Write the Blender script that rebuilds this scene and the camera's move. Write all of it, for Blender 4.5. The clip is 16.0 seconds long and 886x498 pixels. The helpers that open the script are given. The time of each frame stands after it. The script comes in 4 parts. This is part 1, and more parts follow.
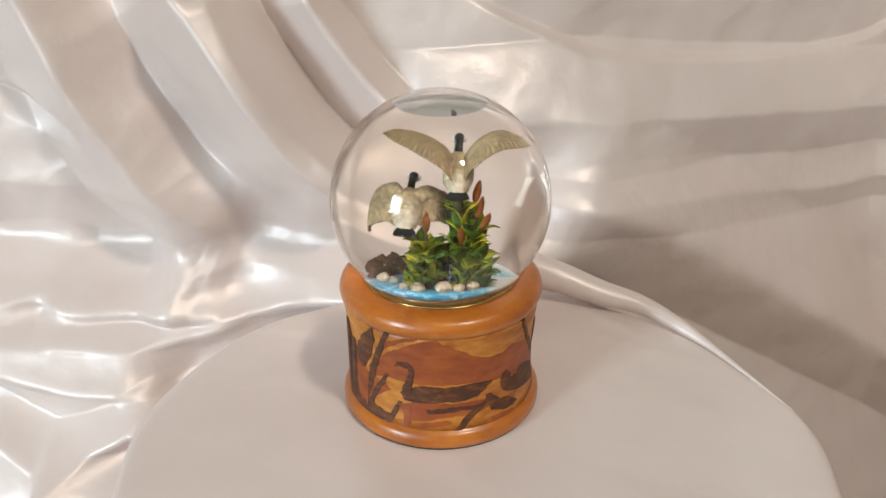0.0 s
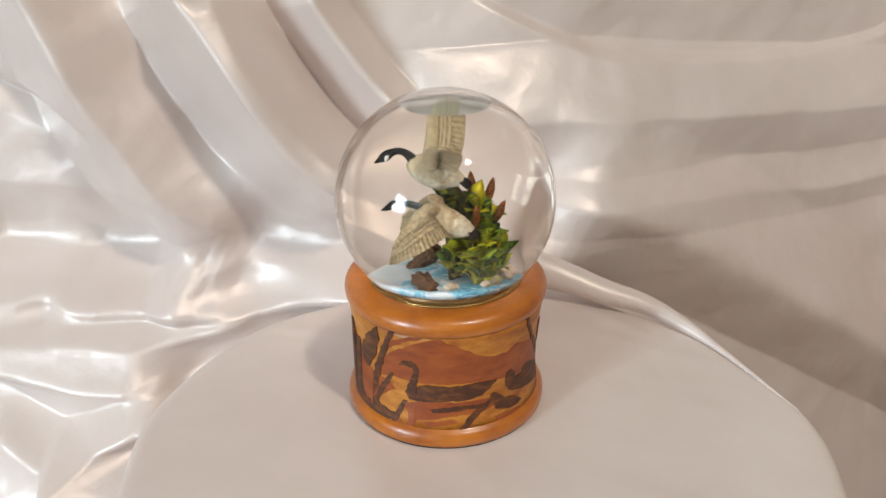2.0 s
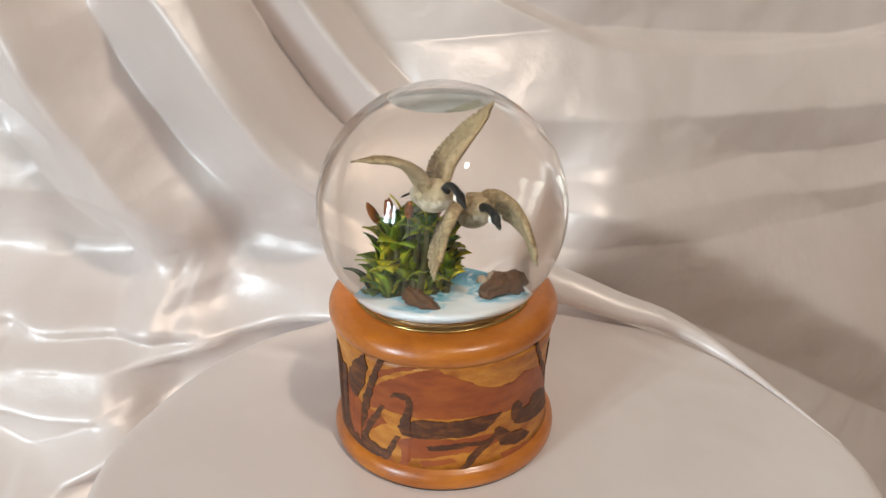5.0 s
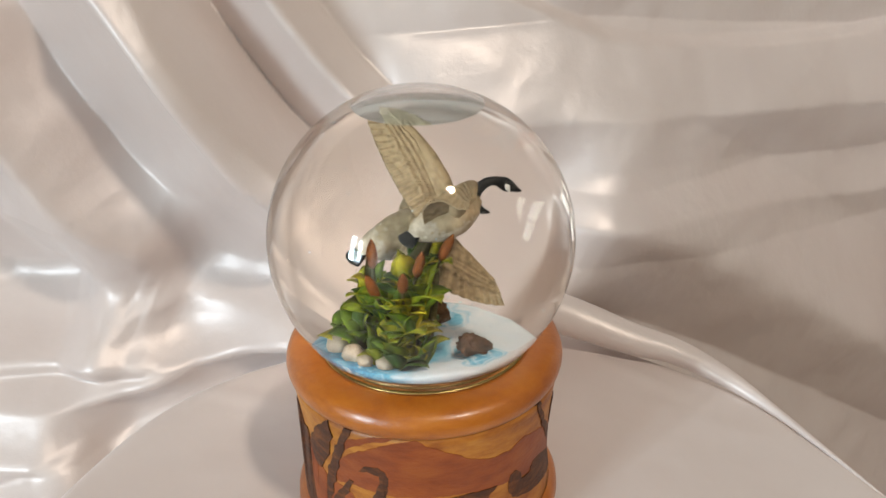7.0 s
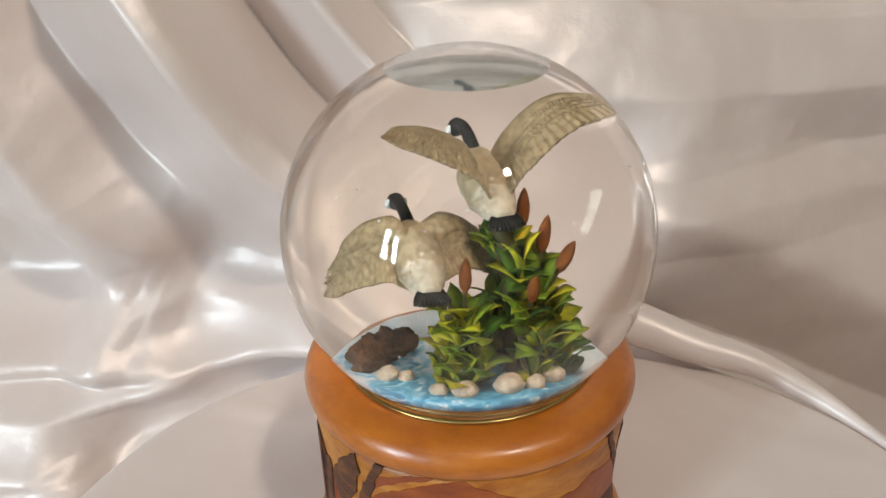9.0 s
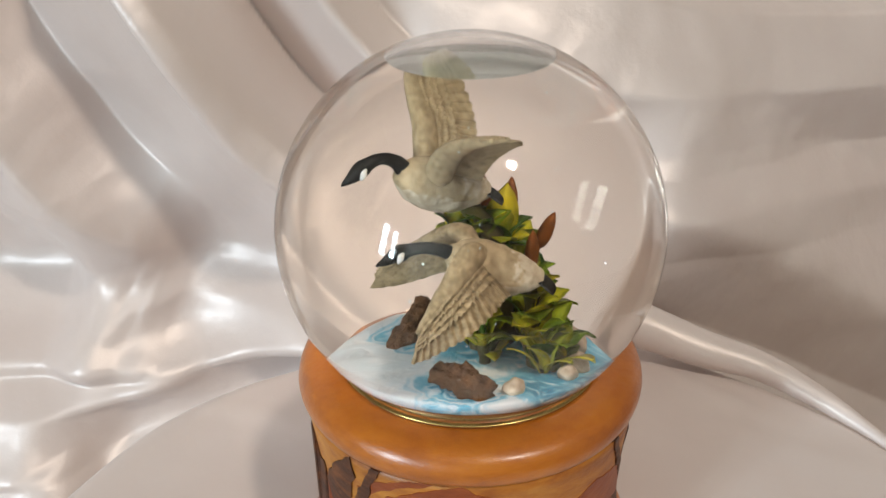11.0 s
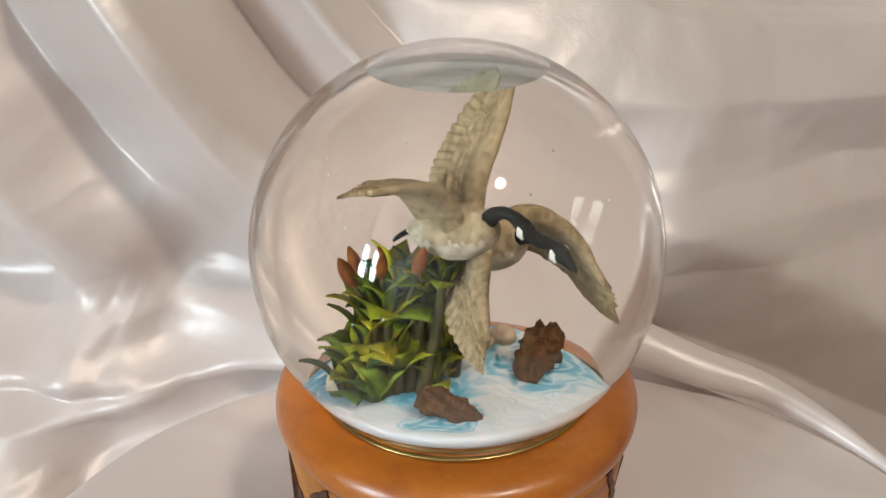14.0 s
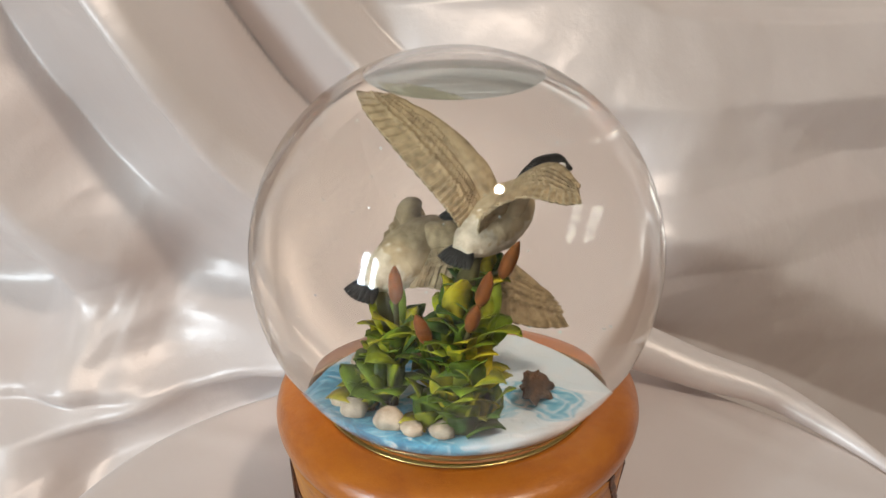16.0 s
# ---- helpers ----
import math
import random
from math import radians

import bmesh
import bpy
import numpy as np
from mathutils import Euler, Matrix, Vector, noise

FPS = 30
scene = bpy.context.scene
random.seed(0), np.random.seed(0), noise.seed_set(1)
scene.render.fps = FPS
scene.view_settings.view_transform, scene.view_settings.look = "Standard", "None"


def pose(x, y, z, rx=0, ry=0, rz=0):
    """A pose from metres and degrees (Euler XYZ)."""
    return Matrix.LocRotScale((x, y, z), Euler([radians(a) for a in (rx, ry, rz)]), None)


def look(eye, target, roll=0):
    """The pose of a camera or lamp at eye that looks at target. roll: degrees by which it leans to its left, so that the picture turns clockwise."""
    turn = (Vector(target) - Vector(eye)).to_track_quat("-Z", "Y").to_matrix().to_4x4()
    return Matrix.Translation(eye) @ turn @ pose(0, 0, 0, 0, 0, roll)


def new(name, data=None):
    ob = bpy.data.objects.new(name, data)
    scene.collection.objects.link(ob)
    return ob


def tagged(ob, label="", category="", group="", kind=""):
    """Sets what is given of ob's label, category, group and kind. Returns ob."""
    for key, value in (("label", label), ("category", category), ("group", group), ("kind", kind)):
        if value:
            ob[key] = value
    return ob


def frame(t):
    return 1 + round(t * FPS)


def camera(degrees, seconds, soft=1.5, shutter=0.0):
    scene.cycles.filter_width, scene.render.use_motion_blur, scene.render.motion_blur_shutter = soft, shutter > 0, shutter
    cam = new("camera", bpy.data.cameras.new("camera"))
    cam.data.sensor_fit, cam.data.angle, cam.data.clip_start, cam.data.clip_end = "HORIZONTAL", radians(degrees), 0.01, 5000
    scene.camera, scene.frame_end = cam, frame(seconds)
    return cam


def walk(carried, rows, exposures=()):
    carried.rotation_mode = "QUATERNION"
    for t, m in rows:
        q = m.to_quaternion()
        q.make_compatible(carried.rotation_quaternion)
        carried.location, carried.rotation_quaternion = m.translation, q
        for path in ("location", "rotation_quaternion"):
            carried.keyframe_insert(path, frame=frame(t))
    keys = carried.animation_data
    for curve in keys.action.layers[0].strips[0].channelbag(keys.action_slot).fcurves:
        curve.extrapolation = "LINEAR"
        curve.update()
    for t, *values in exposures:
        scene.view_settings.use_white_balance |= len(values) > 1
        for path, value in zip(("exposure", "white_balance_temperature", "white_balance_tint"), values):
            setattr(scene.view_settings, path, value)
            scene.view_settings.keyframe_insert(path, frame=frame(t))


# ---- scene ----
cam = camera(57.0, 16.0)
METRES, EYE, TILT, LEAN, TURN = 0.1967, 0.2474, -26.22, 0.056, 0.0
ROWS = [
    (0.0, 0.0, 0.0, 0.0, 0.0, 0.0, -0.0),
    (0.5, 0.0026, 0.0009, -0.0008, 0.03, 0.08, 0.2),
    (1.0, 0.0031, 0.0093, -0.0, 0.22, 0.09, 0.24),
    (1.5, -0.0005, 0.0168, -0.0037, 0.43, -0.06, 0.11),
    (2.0, 0.0048, -0.0043, -0.0032, 0.47, 0.05, -0.01),
    (2.5, 0.0073, -0.0065, -0.0044, 0.3, 0.12, -0.03),
    (3.0, 0.0007, 0.0014, -0.0092, 0.19, 0.23, -0.14),
    (3.5, 0.0053, 0.0406, 0.0044, 0.28, -0.07, 0.09),
    (4.0, 0.0047, 0.0926, 0.0129, 0.6, 0.24, 0.11),
    (6.5, 0.0196, 0.4486, 0.0838, -0.22, -0.58, 0.75),
    (7.0, 0.0252, 0.5189, 0.1083, -0.21, -0.56, 0.89),
    (7.5, 0.0112, 0.5873, 0.1267, 0.32, -0.67, 0.92),
    (8.0, -0.0034, 0.6535, 0.1252, 1.02, -0.77, 0.92),
    (8.5, -0.0129, 0.7157, 0.1201, 1.25, -1.0, 1.0),
    (9.0, -0.0172, 0.7553, 0.1145, 1.13, -1.22, 0.81),
    (11.5, -0.024, 0.8134, 0.1128, 1.0, -1.23, 0.24),
    (12.0, -0.0261, 0.8366, 0.1199, 1.13, -1.35, 0.49),
    (12.5, -0.0238, 0.849, 0.1262, 1.14, -1.36, 0.64),
    (13.0, -0.0243, 0.852, 0.1232, 1.15, -1.33, -0.02),
    (13.5, -0.0045, 0.8547, 0.1254, 1.0, -1.17, -0.06),
    (14.0, -0.0078, 0.8571, 0.1307, 0.81, -1.07, -0.13),
    (14.5, -0.0003, 0.8586, 0.1336, 0.76, -1.01, 0.26),
    (15.0, -0.0007, 0.86, 0.1307, 0.7, -0.96, 0.31),
    (15.5, 0.0033, 0.8636, 0.1363, 0.72, -1.05, 0.53),
    (16.0, -0.0069, 0.858, 0.1357, 0.83, -0.89, 0.36),
]
START = pose(0.0012, -0.3418, EYE, TILT, LEAN, TURN)
walk(cam, [(t, START @ pose(METRES * x, METRES * y, METRES * z, 90 + pitch, roll, yaw)) for t, x, y, z, yaw, pitch, roll in ROWS], [(0.0, -0.75), (4.0, -0.76), (7.0, -0.84), (9.0, -0.87), (16.0, -0.90)])

# ---- world and light ----
world = bpy.data.worlds.new("world")
scene.world = world
world.use_nodes = True
sky = world.node_tree.nodes.new("ShaderNodeTexSky")
sky.sky_type, sky.sun_disc = "NISHITA", False
sky.sun_elevation, sky.sun_rotation = radians(35), radians(150)
back = world.node_tree.nodes["Background"]
world.node_tree.links.new(sky.outputs[0], back.inputs[0])
back.inputs[1].default_value = 0.12


def area(name, m, sx, sy, power, colour, shape="RECTANGLE"):
    data = bpy.data.lights.new(name, "AREA")
    data.shape, data.size, data.size_y, data.energy, data.color = shape, sx, sy, power, colour
    ob = new(name, data)
    ob.matrix_world = m
    return ob


GLOBE = Vector((0, 0, 0.1042))
area("window_light_pane", look((-1.49, -1.625, 0.68), (0, -1.48, 0.61)), 0.14, 0.255, 18.5, (0.72, 0.885, 0.99))
area("window_light_pane", look((-1.49, -1.625, 0.38), (0, -1.48, 0.31)), 0.14, 0.255, 18.5, (0.72, 0.885, 0.99))
area("window_light_pane", look((-1.49, -1.325, 0.68), (0, -1.18, 0.61)), 0.14, 0.255, 18.5, (0.72, 0.885, 0.99))
area("window_light_pane", look((-1.49, -1.325, 0.38), (0, -1.18, 0.31)), 0.14, 0.255, 18.5, (0.72, 0.885, 0.99))
area("ceiling_lamp_light", look((0.70, -0.92, 1.72), (0, 0, 0)), 0.16, 0.16, 29.0, (1.0, 0.895, 0.765), "DISK")


# ---- materials ----
def material(name, rough=0.5, metal=0.0, spec=0.5):
    m = bpy.data.materials.new(name)
    m.use_nodes = True
    b = m.node_tree.nodes["Principled BSDF"]
    b.inputs["Roughness"].default_value = rough
    b.inputs["Metallic"].default_value = metal
    b.inputs["Specular IOR Level"].default_value = spec
    return m, m.node_tree.nodes, m.node_tree.links, b


def noise_node(nodes, links, scale, detail=4, rough=0.55, vec=None, space="Object"):
    n = nodes.new("ShaderNodeTexNoise")
    n.inputs["Scale"].default_value, n.inputs["Detail"].default_value, n.inputs["Roughness"].default_value = scale, detail, rough
    if vec is None:
        vec = nodes.new("ShaderNodeTexCoord").outputs[space]
    links.new(vec, n.inputs["Vector"])
    return n.outputs["Fac"]


def ramp(nodes, links, fac, stops):
    r = nodes.new("ShaderNodeValToRGB")
    e = r.color_ramp.elements
    while len(e) < len(stops):
        e.new(0.5)
    for k, (p, c) in zip(e, stops):
        k.position, k.color = p, (*c, 1)
    links.new(fac, r.inputs["Fac"])
    return r.outputs["Color"]


def bump(nodes, links, b, height, strength, distance):
    n = nodes.new("ShaderNodeBump")
    n.inputs["Strength"].default_value, n.inputs["Distance"].default_value = strength, distance
    links.new(height, n.inputs["Height"])
    links.new(n.outputs["Normal"], b.inputs["Normal"])
    return n


def mottled(name, dark, light, scale, rough=0.5, metal=0.0, spec=0.5, relief=0.3, dist=0.0004, fine=4.0):
    m, n, l, b = material(name, rough, metal, spec)
    a = noise_node(n, l, scale)
    l.new(ramp(n, l, a, [(0.3, dark), (0.7, light)]), b.inputs["Base Color"])
    bump(n, l, b, noise_node(n, l, scale * fine, 6), relief, dist)
    return m


def satin(name, grain=1.0):
    m, n, l, b = material(name, 0.42, 0.15, 0.6)
    tint = noise_node(n, l, 9, 3)
    l.new(ramp(n, l, tint, [(0.3, (0.66, 0.562, 0.522)), (0.7, (0.72, 0.63, 0.592))]), b.inputs["Base Color"])
    b.inputs["Sheen Weight"].default_value = 0.15
    b.inputs["Sheen Roughness"].default_value = 0.4
    b.inputs["Anisotropic"].default_value = 0.5
    wear = noise_node(n, l, 60, 5)
    rr = n.new("ShaderNodeMapRange")
    rr.inputs["To Min"].default_value, rr.inputs["To Max"].default_value = 0.34, 0.50
    l.new(wear, rr.inputs["Value"])
    l.new(rr.outputs[0], b.inputs["Roughness"])
    crease = noise_node(n, l, 34, 2, 0.4)
    weave = noise_node(n, l, 1150, 3, 0.6)
    first = bump(n, l, b, crease, 0.32, 0.004)
    crinkle = bump(n, l, b, noise_node(n, l, 150, 4, 0.6), 0.22 * grain, 0.0011)
    second = bump(n, l, b, weave, 0.16 * grain, 0.0003)
    l.new(first.outputs["Normal"], crinkle.inputs["Normal"])
    l.new(crinkle.outputs["Normal"], second.inputs["Normal"])
    return m


def wood(name, stops, scale, rough=0.35, coat=0.35):
    m, n, l, b = material(name, rough)
    c = n.new("ShaderNodeTexCoord").outputs["Object"]
    mp = n.new("ShaderNodeMapping")
    mp.inputs["Scale"].default_value = (1, 1, 2.4)
    l.new(c, mp.inputs["Vector"])
    a = noise_node(n, l, scale, 6, 0.62, mp.outputs[0])
    patch = ramp(n, l, noise_node(n, l, scale * 0.32, 3, 0.5, mp.outputs[0]), [(0.36, (0.76, 0.66, 0.58)), (0.58, (1.0, 1.0, 1.0))])
    mix = n.new("ShaderNodeMix")
    mix.data_type, mix.blend_type = "RGBA", "MULTIPLY"
    mix.inputs[0].default_value = 0.8
    l.new(ramp(n, l, a, stops), mix.inputs[6])
    l.new(patch, mix.inputs[7])
    l.new(mix.outputs[2], b.inputs["Base Color"])
    b.inputs["Coat Weight"].default_value, b.inputs["Coat Roughness"].default_value = coat, 0.22
    bump(n, l, b, noise_node(n, l, scale * 5, 6, 0.6, mp.outputs[0]), 0.35, 0.0005)
    return m


def dielectric(name, ior, colour=(1, 1, 1)):
    m, n, l, b = material(name, 0.0)
    g = n.new("ShaderNodeBsdfGlass")
    g.inputs["Roughness"].default_value, g.inputs["IOR"].default_value = 0.0, ior
    g.inputs["Color"].default_value = (*colour, 1)
    l.new(g.outputs[0], n["Material Output"].inputs["Surface"])
    return m


SATIN = satin("pink_satin")
SMOOTH_SATIN = satin("stretched_pink_satin", 0.25)
RIM_WOOD = wood("honey_wood", [(0.28, (0.32, 0.080, 0.005)), (0.5, (0.44, 0.126, 0.008)), (0.75, (0.52, 0.168, 0.013))], 75, 0.34, 0.4)
SKY_WOOD = wood("golden_stain", [(0.3, (0.28, 0.074, 0.007)), (0.47, (0.44, 0.150, 0.014)), (0.68, (0.56, 0.235, 0.030))], 90, 0.5, 0.1)
HILL_WOOD = wood("russet_stain", [(0.28, (0.20, 0.036, 0.005)), (0.5, (0.29, 0.060, 0.008)), (0.75, (0.37, 0.095, 0.013))], 80, 0.5, 0.1)
DARK_WOOD = wood("umber_stain", [(0.28, (0.040, 0.011, 0.004)), (0.5, (0.085, 0.025, 0.007)), (0.75, (0.24, 0.075, 0.014))], 160, 0.6, 0.0)
FELT = mottled("dark_felt", (0.01, 0.008, 0.006), (0.02, 0.015, 0.012), 400, 0.9)
BRASS = mottled("brass", (0.42, 0.29, 0.10), (0.6, 0.43, 0.17), 60, 0.25, 1.0)
GLASS_OUT = dielectric("glass_outer", 1.5)
GLASS_WATER = dielectric("glass_to_water", 1.33 / 1.5, (0.935, 0.895, 0.855))
GLASS_AIR = dielectric("glass_to_air", 1 / 1.5)
# Blue-grey colour paints in the ceiling and window reflected on the liquid's surface.
WATER_AIR = dielectric("water_to_air", 1.33, (0.74, 0.85, 0.865))


def rippled(m):
    n, l = m.node_tree.nodes, m.node_tree.links
    c = n.new("ShaderNodeTexCoord").outputs["Object"]
    mp = n.new("ShaderNodeMapping")
    mp.inputs["Scale"].default_value = (0.35, 1.6, 1)
    l.new(c, mp.inputs["Vector"])
    b = n.new("ShaderNodeBump")
    b.inputs["Strength"].default_value, b.inputs["Distance"].default_value = 0.18, 0.0010
    l.new(noise_node(n, l, 240, 3, 0.5, mp.outputs[0]), b.inputs["Height"])
    l.new(b.outputs["Normal"], next(k for k in n if k.type == "BSDF_GLASS").inputs["Normal"])


rippled(WATER_AIR)
PLASTER = mottled("wall_paint", (0.52, 0.475, 0.42), (0.58, 0.535, 0.475), 4, 0.9)
FLOOR_WOOD = mottled("floor_wood", (0.20, 0.12, 0.07), (0.30, 0.19, 0.11), 6, 0.5)
WHITE_PAINT = mottled("white_paint", (0.76, 0.76, 0.74), (0.82, 0.82, 0.8), 10, 0.4)
DOWN = mottled("brown_resin_feathers", (0.22, 0.165, 0.095), (0.48, 0.385, 0.25), 330, 0.55, relief=0.7, fine=3.0, spec=0.07)
QUILL = mottled("tan_resin_feathers", (0.19, 0.14, 0.078), (0.43, 0.33, 0.20), 700, 0.55, relief=0.6, fine=3.0, spec=0.07)
CREAM = mottled("cream_resin_belly", (0.33, 0.275, 0.195), (0.60, 0.53, 0.42), 420, 0.55, relief=0.6, fine=3.0, spec=0.07)
BLACK = mottled("black_resin", (0.006, 0.007, 0.008), (0.028, 0.026, 0.024), 300, 0.4, relief=0.4, spec=0.07)
WHITE = mottled("white_resin", (0.70, 0.69, 0.66), (0.82, 0.81, 0.78), 300, 0.5, relief=0.4, spec=0.07)
STONE = mottled("pale_stone", (0.36, 0.27, 0.19), (0.62, 0.51, 0.40), 420, 0.7, relief=0.6, spec=0.07)
BARK = mottled("brown_bark", (0.040, 0.017, 0.008), (0.17, 0.080, 0.034), 420, 0.7, relief=0.9, dist=0.0008, spec=0.07)
CATTAIL = mottled("cattail_brown", (0.085, 0.026, 0.008), (0.25, 0.080, 0.018), 650, 0.6, spec=0.07)
STALK = mottled("dark_stalk", (0.030, 0.032, 0.012), (0.10, 0.085, 0.03), 300, 0.6, spec=0.07)


def leaf_material():
    m, n, l, b = material("green_resin_leaf", 0.42, 0.0, 0.08)
    info = n.new("ShaderNodeObjectInfo").outputs["Random"]
    tone = ramp(n, l, info, [(0.0, (0.030, 0.085, 0.016)), (0.4, (0.15, 0.225, 0.020)), (0.75, (0.31, 0.33, 0.024)), (1.0, (0.44, 0.37, 0.028))])
    a = noise_node(n, l, 350, 4)
    shade = ramp(n, l, a, [(0.32, (0.36, 0.44, 0.40)), (0.66, (1.45, 1.32, 0.9))])
    mix = n.new("ShaderNodeMix")
    mix.data_type, mix.blend_type = "RGBA", "MULTIPLY"
    mix.inputs[0].default_value = 1.0
    l.new(tone, mix.inputs[6])
    l.new(shade, mix.inputs[7])
    l.new(mix.outputs[2], b.inputs["Base Color"])
    bump(n, l, b, noise_node(n, l, 900, 4), 0.4, 0.0004)
    return m


def pond_material():
    """Painted water: white foam with blue swirls at the rear half and round the wood."""
    m, n, l, b = material("painted_pond", 0.4, 0.0, 0.08)
    c = n.new("ShaderNodeTexCoord").outputs["Object"]
    warp = n.new("ShaderNodeTexNoise")
    warp.inputs["Scale"].default_value, warp.inputs["Detail"].default_value = 85, 3
    l.new(c, warp.inputs["Vector"])
    mixv = n.new("ShaderNodeMix")
    mixv.data_type, mixv.blend_type = "RGBA", "LINEAR_LIGHT"
    mixv.inputs[0].default_value = 0.010
    l.new(c, mixv.inputs[6])
    l.new(warp.outputs["Color"], mixv.inputs[7])
    vec = mixv.outputs[2]

    def blot(x, y, r, stretch=1.0, rings=0.0):
        d = n.new("ShaderNodeVectorMath")
        d.operation = "SUBTRACT"
        d.inputs[1].default_value = (x, y, 0)
        l.new(vec, d.inputs[0])
        s = n.new("ShaderNodeVectorMath")
        s.operation = "MULTIPLY"
        s.inputs[1].default_value = (1 / r, stretch / r, 0)
        l.new(d.outputs[0], s.inputs[0])
        ln = n.new("ShaderNodeVectorMath")
        ln.operation = "LENGTH"
        l.new(s.outputs[0], ln.inputs[0])
        mr = n.new("ShaderNodeMapRange")
        mr.inputs["From Min"].default_value, mr.inputs["From Max"].default_value = 0.55, 1.15
        mr.inputs["To Min"].default_value, mr.inputs["To Max"].default_value = 1.0, 0.0
        l.new(ln.outputs["Value"], mr.inputs["Value"])
        if not rings:
            return mr.outputs[0]
        turns, wave, shift, out = (n.new("ShaderNodeMath") for k in range(4))
        turns.operation, wave.operation, shift.operation, out.operation = "MULTIPLY", "SINE", "MULTIPLY_ADD", "MULTIPLY"
        turns.inputs[1].default_value = rings
        shift.inputs[1].default_value, shift.inputs[2].default_value = 0.38, 0.62
        l.new(ln.outputs["Value"], turns.inputs[0])
        l.new(turns.outputs[0], wave.inputs[0])
        l.new(wave.outputs[0], shift.inputs[0])
        l.new(shift.outputs[0], out.inputs[0])
        l.new(mr.outputs[0], out.inputs[1])
        return out.outputs[0]

    def both(a, q):
        k = n.new("ShaderNodeMath")
        k.operation = "MAXIMUM"
        l.new(a, k.inputs[0])
        l.new(q, k.inputs[1])
        return k.outputs[0]

    f = both(blot(-0.001, -0.0195, 0.023, 1.6), blot(-0.0160, 0.0060, 0.0125, 1.35, 26.0))
    f = both(f, blot(0.0130, 0.0080, 0.0072, 1.0, 22.0))
    f = both(f, blot(-0.018, -0.010, 0.010))
    f = both(f, blot(0.004, -0.006, 0.011))
    lowest = n.new("ShaderNodeMath")
    lowest.operation = "MAXIMUM"
    lowest.inputs[1].default_value = 0.07
    l.new(f, lowest.inputs[0])
    f = lowest.outputs[0]
    streak = n.new("ShaderNodeTexNoise")
    streak.inputs["Scale"].default_value, streak.inputs["Detail"].default_value, streak.inputs["Distortion"].default_value = 170, 6, 1.6
    l.new(vec, streak.inputs["Vector"])
    cut = n.new("ShaderNodeMapRange")
    cut.inputs["From Min"].default_value, cut.inputs["From Max"].default_value = 0.30, 0.55
    l.new(streak.outputs["Fac"], cut.inputs["Value"])
    k = n.new("ShaderNodeMath")
    k.operation = "MULTIPLY"
    l.new(f, k.inputs[0])
    l.new(cut.outputs[0], k.inputs[1])
    l.new(ramp(n, l, k.outputs[0], [(0.0, (0.74, 0.77, 0.80)), (0.25, (0.32, 0.56, 0.70)), (0.6, (0.12, 0.42, 0.60)), (1.0, (0.05, 0.26, 0.42))]), b.inputs["Base Color"])
    bump(n, l, b, streak.outputs["Fac"], 0.5, 0.0008)
    return m


PLINTH = mottled("bronze_plinth", (0.09, 0.045, 0.015), (0.20, 0.115, 0.04), 90, 0.35, 0.4)
FLAKE = mottled("glitter_flake", (0.55, 0.85, 0.78), (0.85, 0.8, 0.9), 90, 0.25, 0.3)
LEAF = leaf_material()
POND = pond_material()


# ---- mesh helpers ----
def mesh_of(name, verts, faces, mat, smooth=True):
    me = bpy.data.meshes.new(name)
    me.from_pydata([tuple(v) for v in verts], [], [tuple(f) for f in faces])
    for k in (mat if isinstance(mat, (list, tuple)) else [mat]):
        me.materials.append(k)
    me.update()
    if smooth:
        me.polygons.foreach_set("use_smooth", [True] * len(me.polygons))
    return me


def solid(name, verts, faces, mat, parent=None, label="", smooth=True):
    ob = new(name, mesh_of(name, verts, faces, mat, smooth))
    if parent:
        ob.parent = parent
    return tagged(ob, label)


def part(name, bm, mat, parent=None, label="", smooth=False):
    me = bpy.data.meshes.new(name)
    bmesh.ops.recalc_face_normals(bm, faces=bm.faces)
    bm.to_mesh(me)
    bm.free()
    me.materials.append(mat)
    if smooth:
        me.polygons.foreach_set("use_smooth", [True] * len(me.polygons))
    ob = new(name, me)
    if parent:
        ob.parent = parent
    return tagged(ob, label)


def box_bm(lo, hi, bevel=0.0):
    bm = bmesh.new()
    bmesh.ops.create_cube(bm, size=1.0)
    for v in bm.verts:
        v.co = Vector([lo[i] + (v.co[i] + 0.5) * (hi[i] - lo[i]) for i in range(3)])
    if bevel:
        bmesh.ops.bevel(bm, geom=bm.edges[:], offset=bevel, segments=2, affect="EDGES")
    return bm


def lathe(profile, n=128, close=True):
    """Rings of n points for each (r, z) of a profile; open ends are capped when close is set."""
    verts, faces = [], []
    for r, z in profile:
        for i in range(n):
            a = 2 * math.pi * i / n
            verts.append((r * math.cos(a), r * math.sin(a), z))
    for k in range(len(profile) - 1):
        for i in range(n):
            j = (i + 1) % n
            faces.append((k * n + i, k * n + j, (k + 1) * n + j, (k + 1) * n + i))
    if close:
        faces.append(tuple(range(n - 1, -1, -1)))
        faces.append(tuple((len(profile) - 1) * n + i for i in range(n)))
    return verts, faces


def curve_points(pts, n):
    """n points on a smooth curve through pts."""
    p = [Vector(q) for q in pts]
    p = [p[0] * 2 - p[1]] + p + [p[-1] * 2 - p[-2]]
    out = []
    for k in range(n):
        u = k / (n - 1) * (len(p) - 3)
        i = min(int(u), len(p) - 4)
        f = u - i
        a, b, c, d = p[i:i + 4]
        out.append(0.5 * (2 * b + (c - a) * f + (2 * a - 5 * b + 4 * c - d) * f * f + (3 * b - a - 3 * c + d) * f ** 3))
    return out


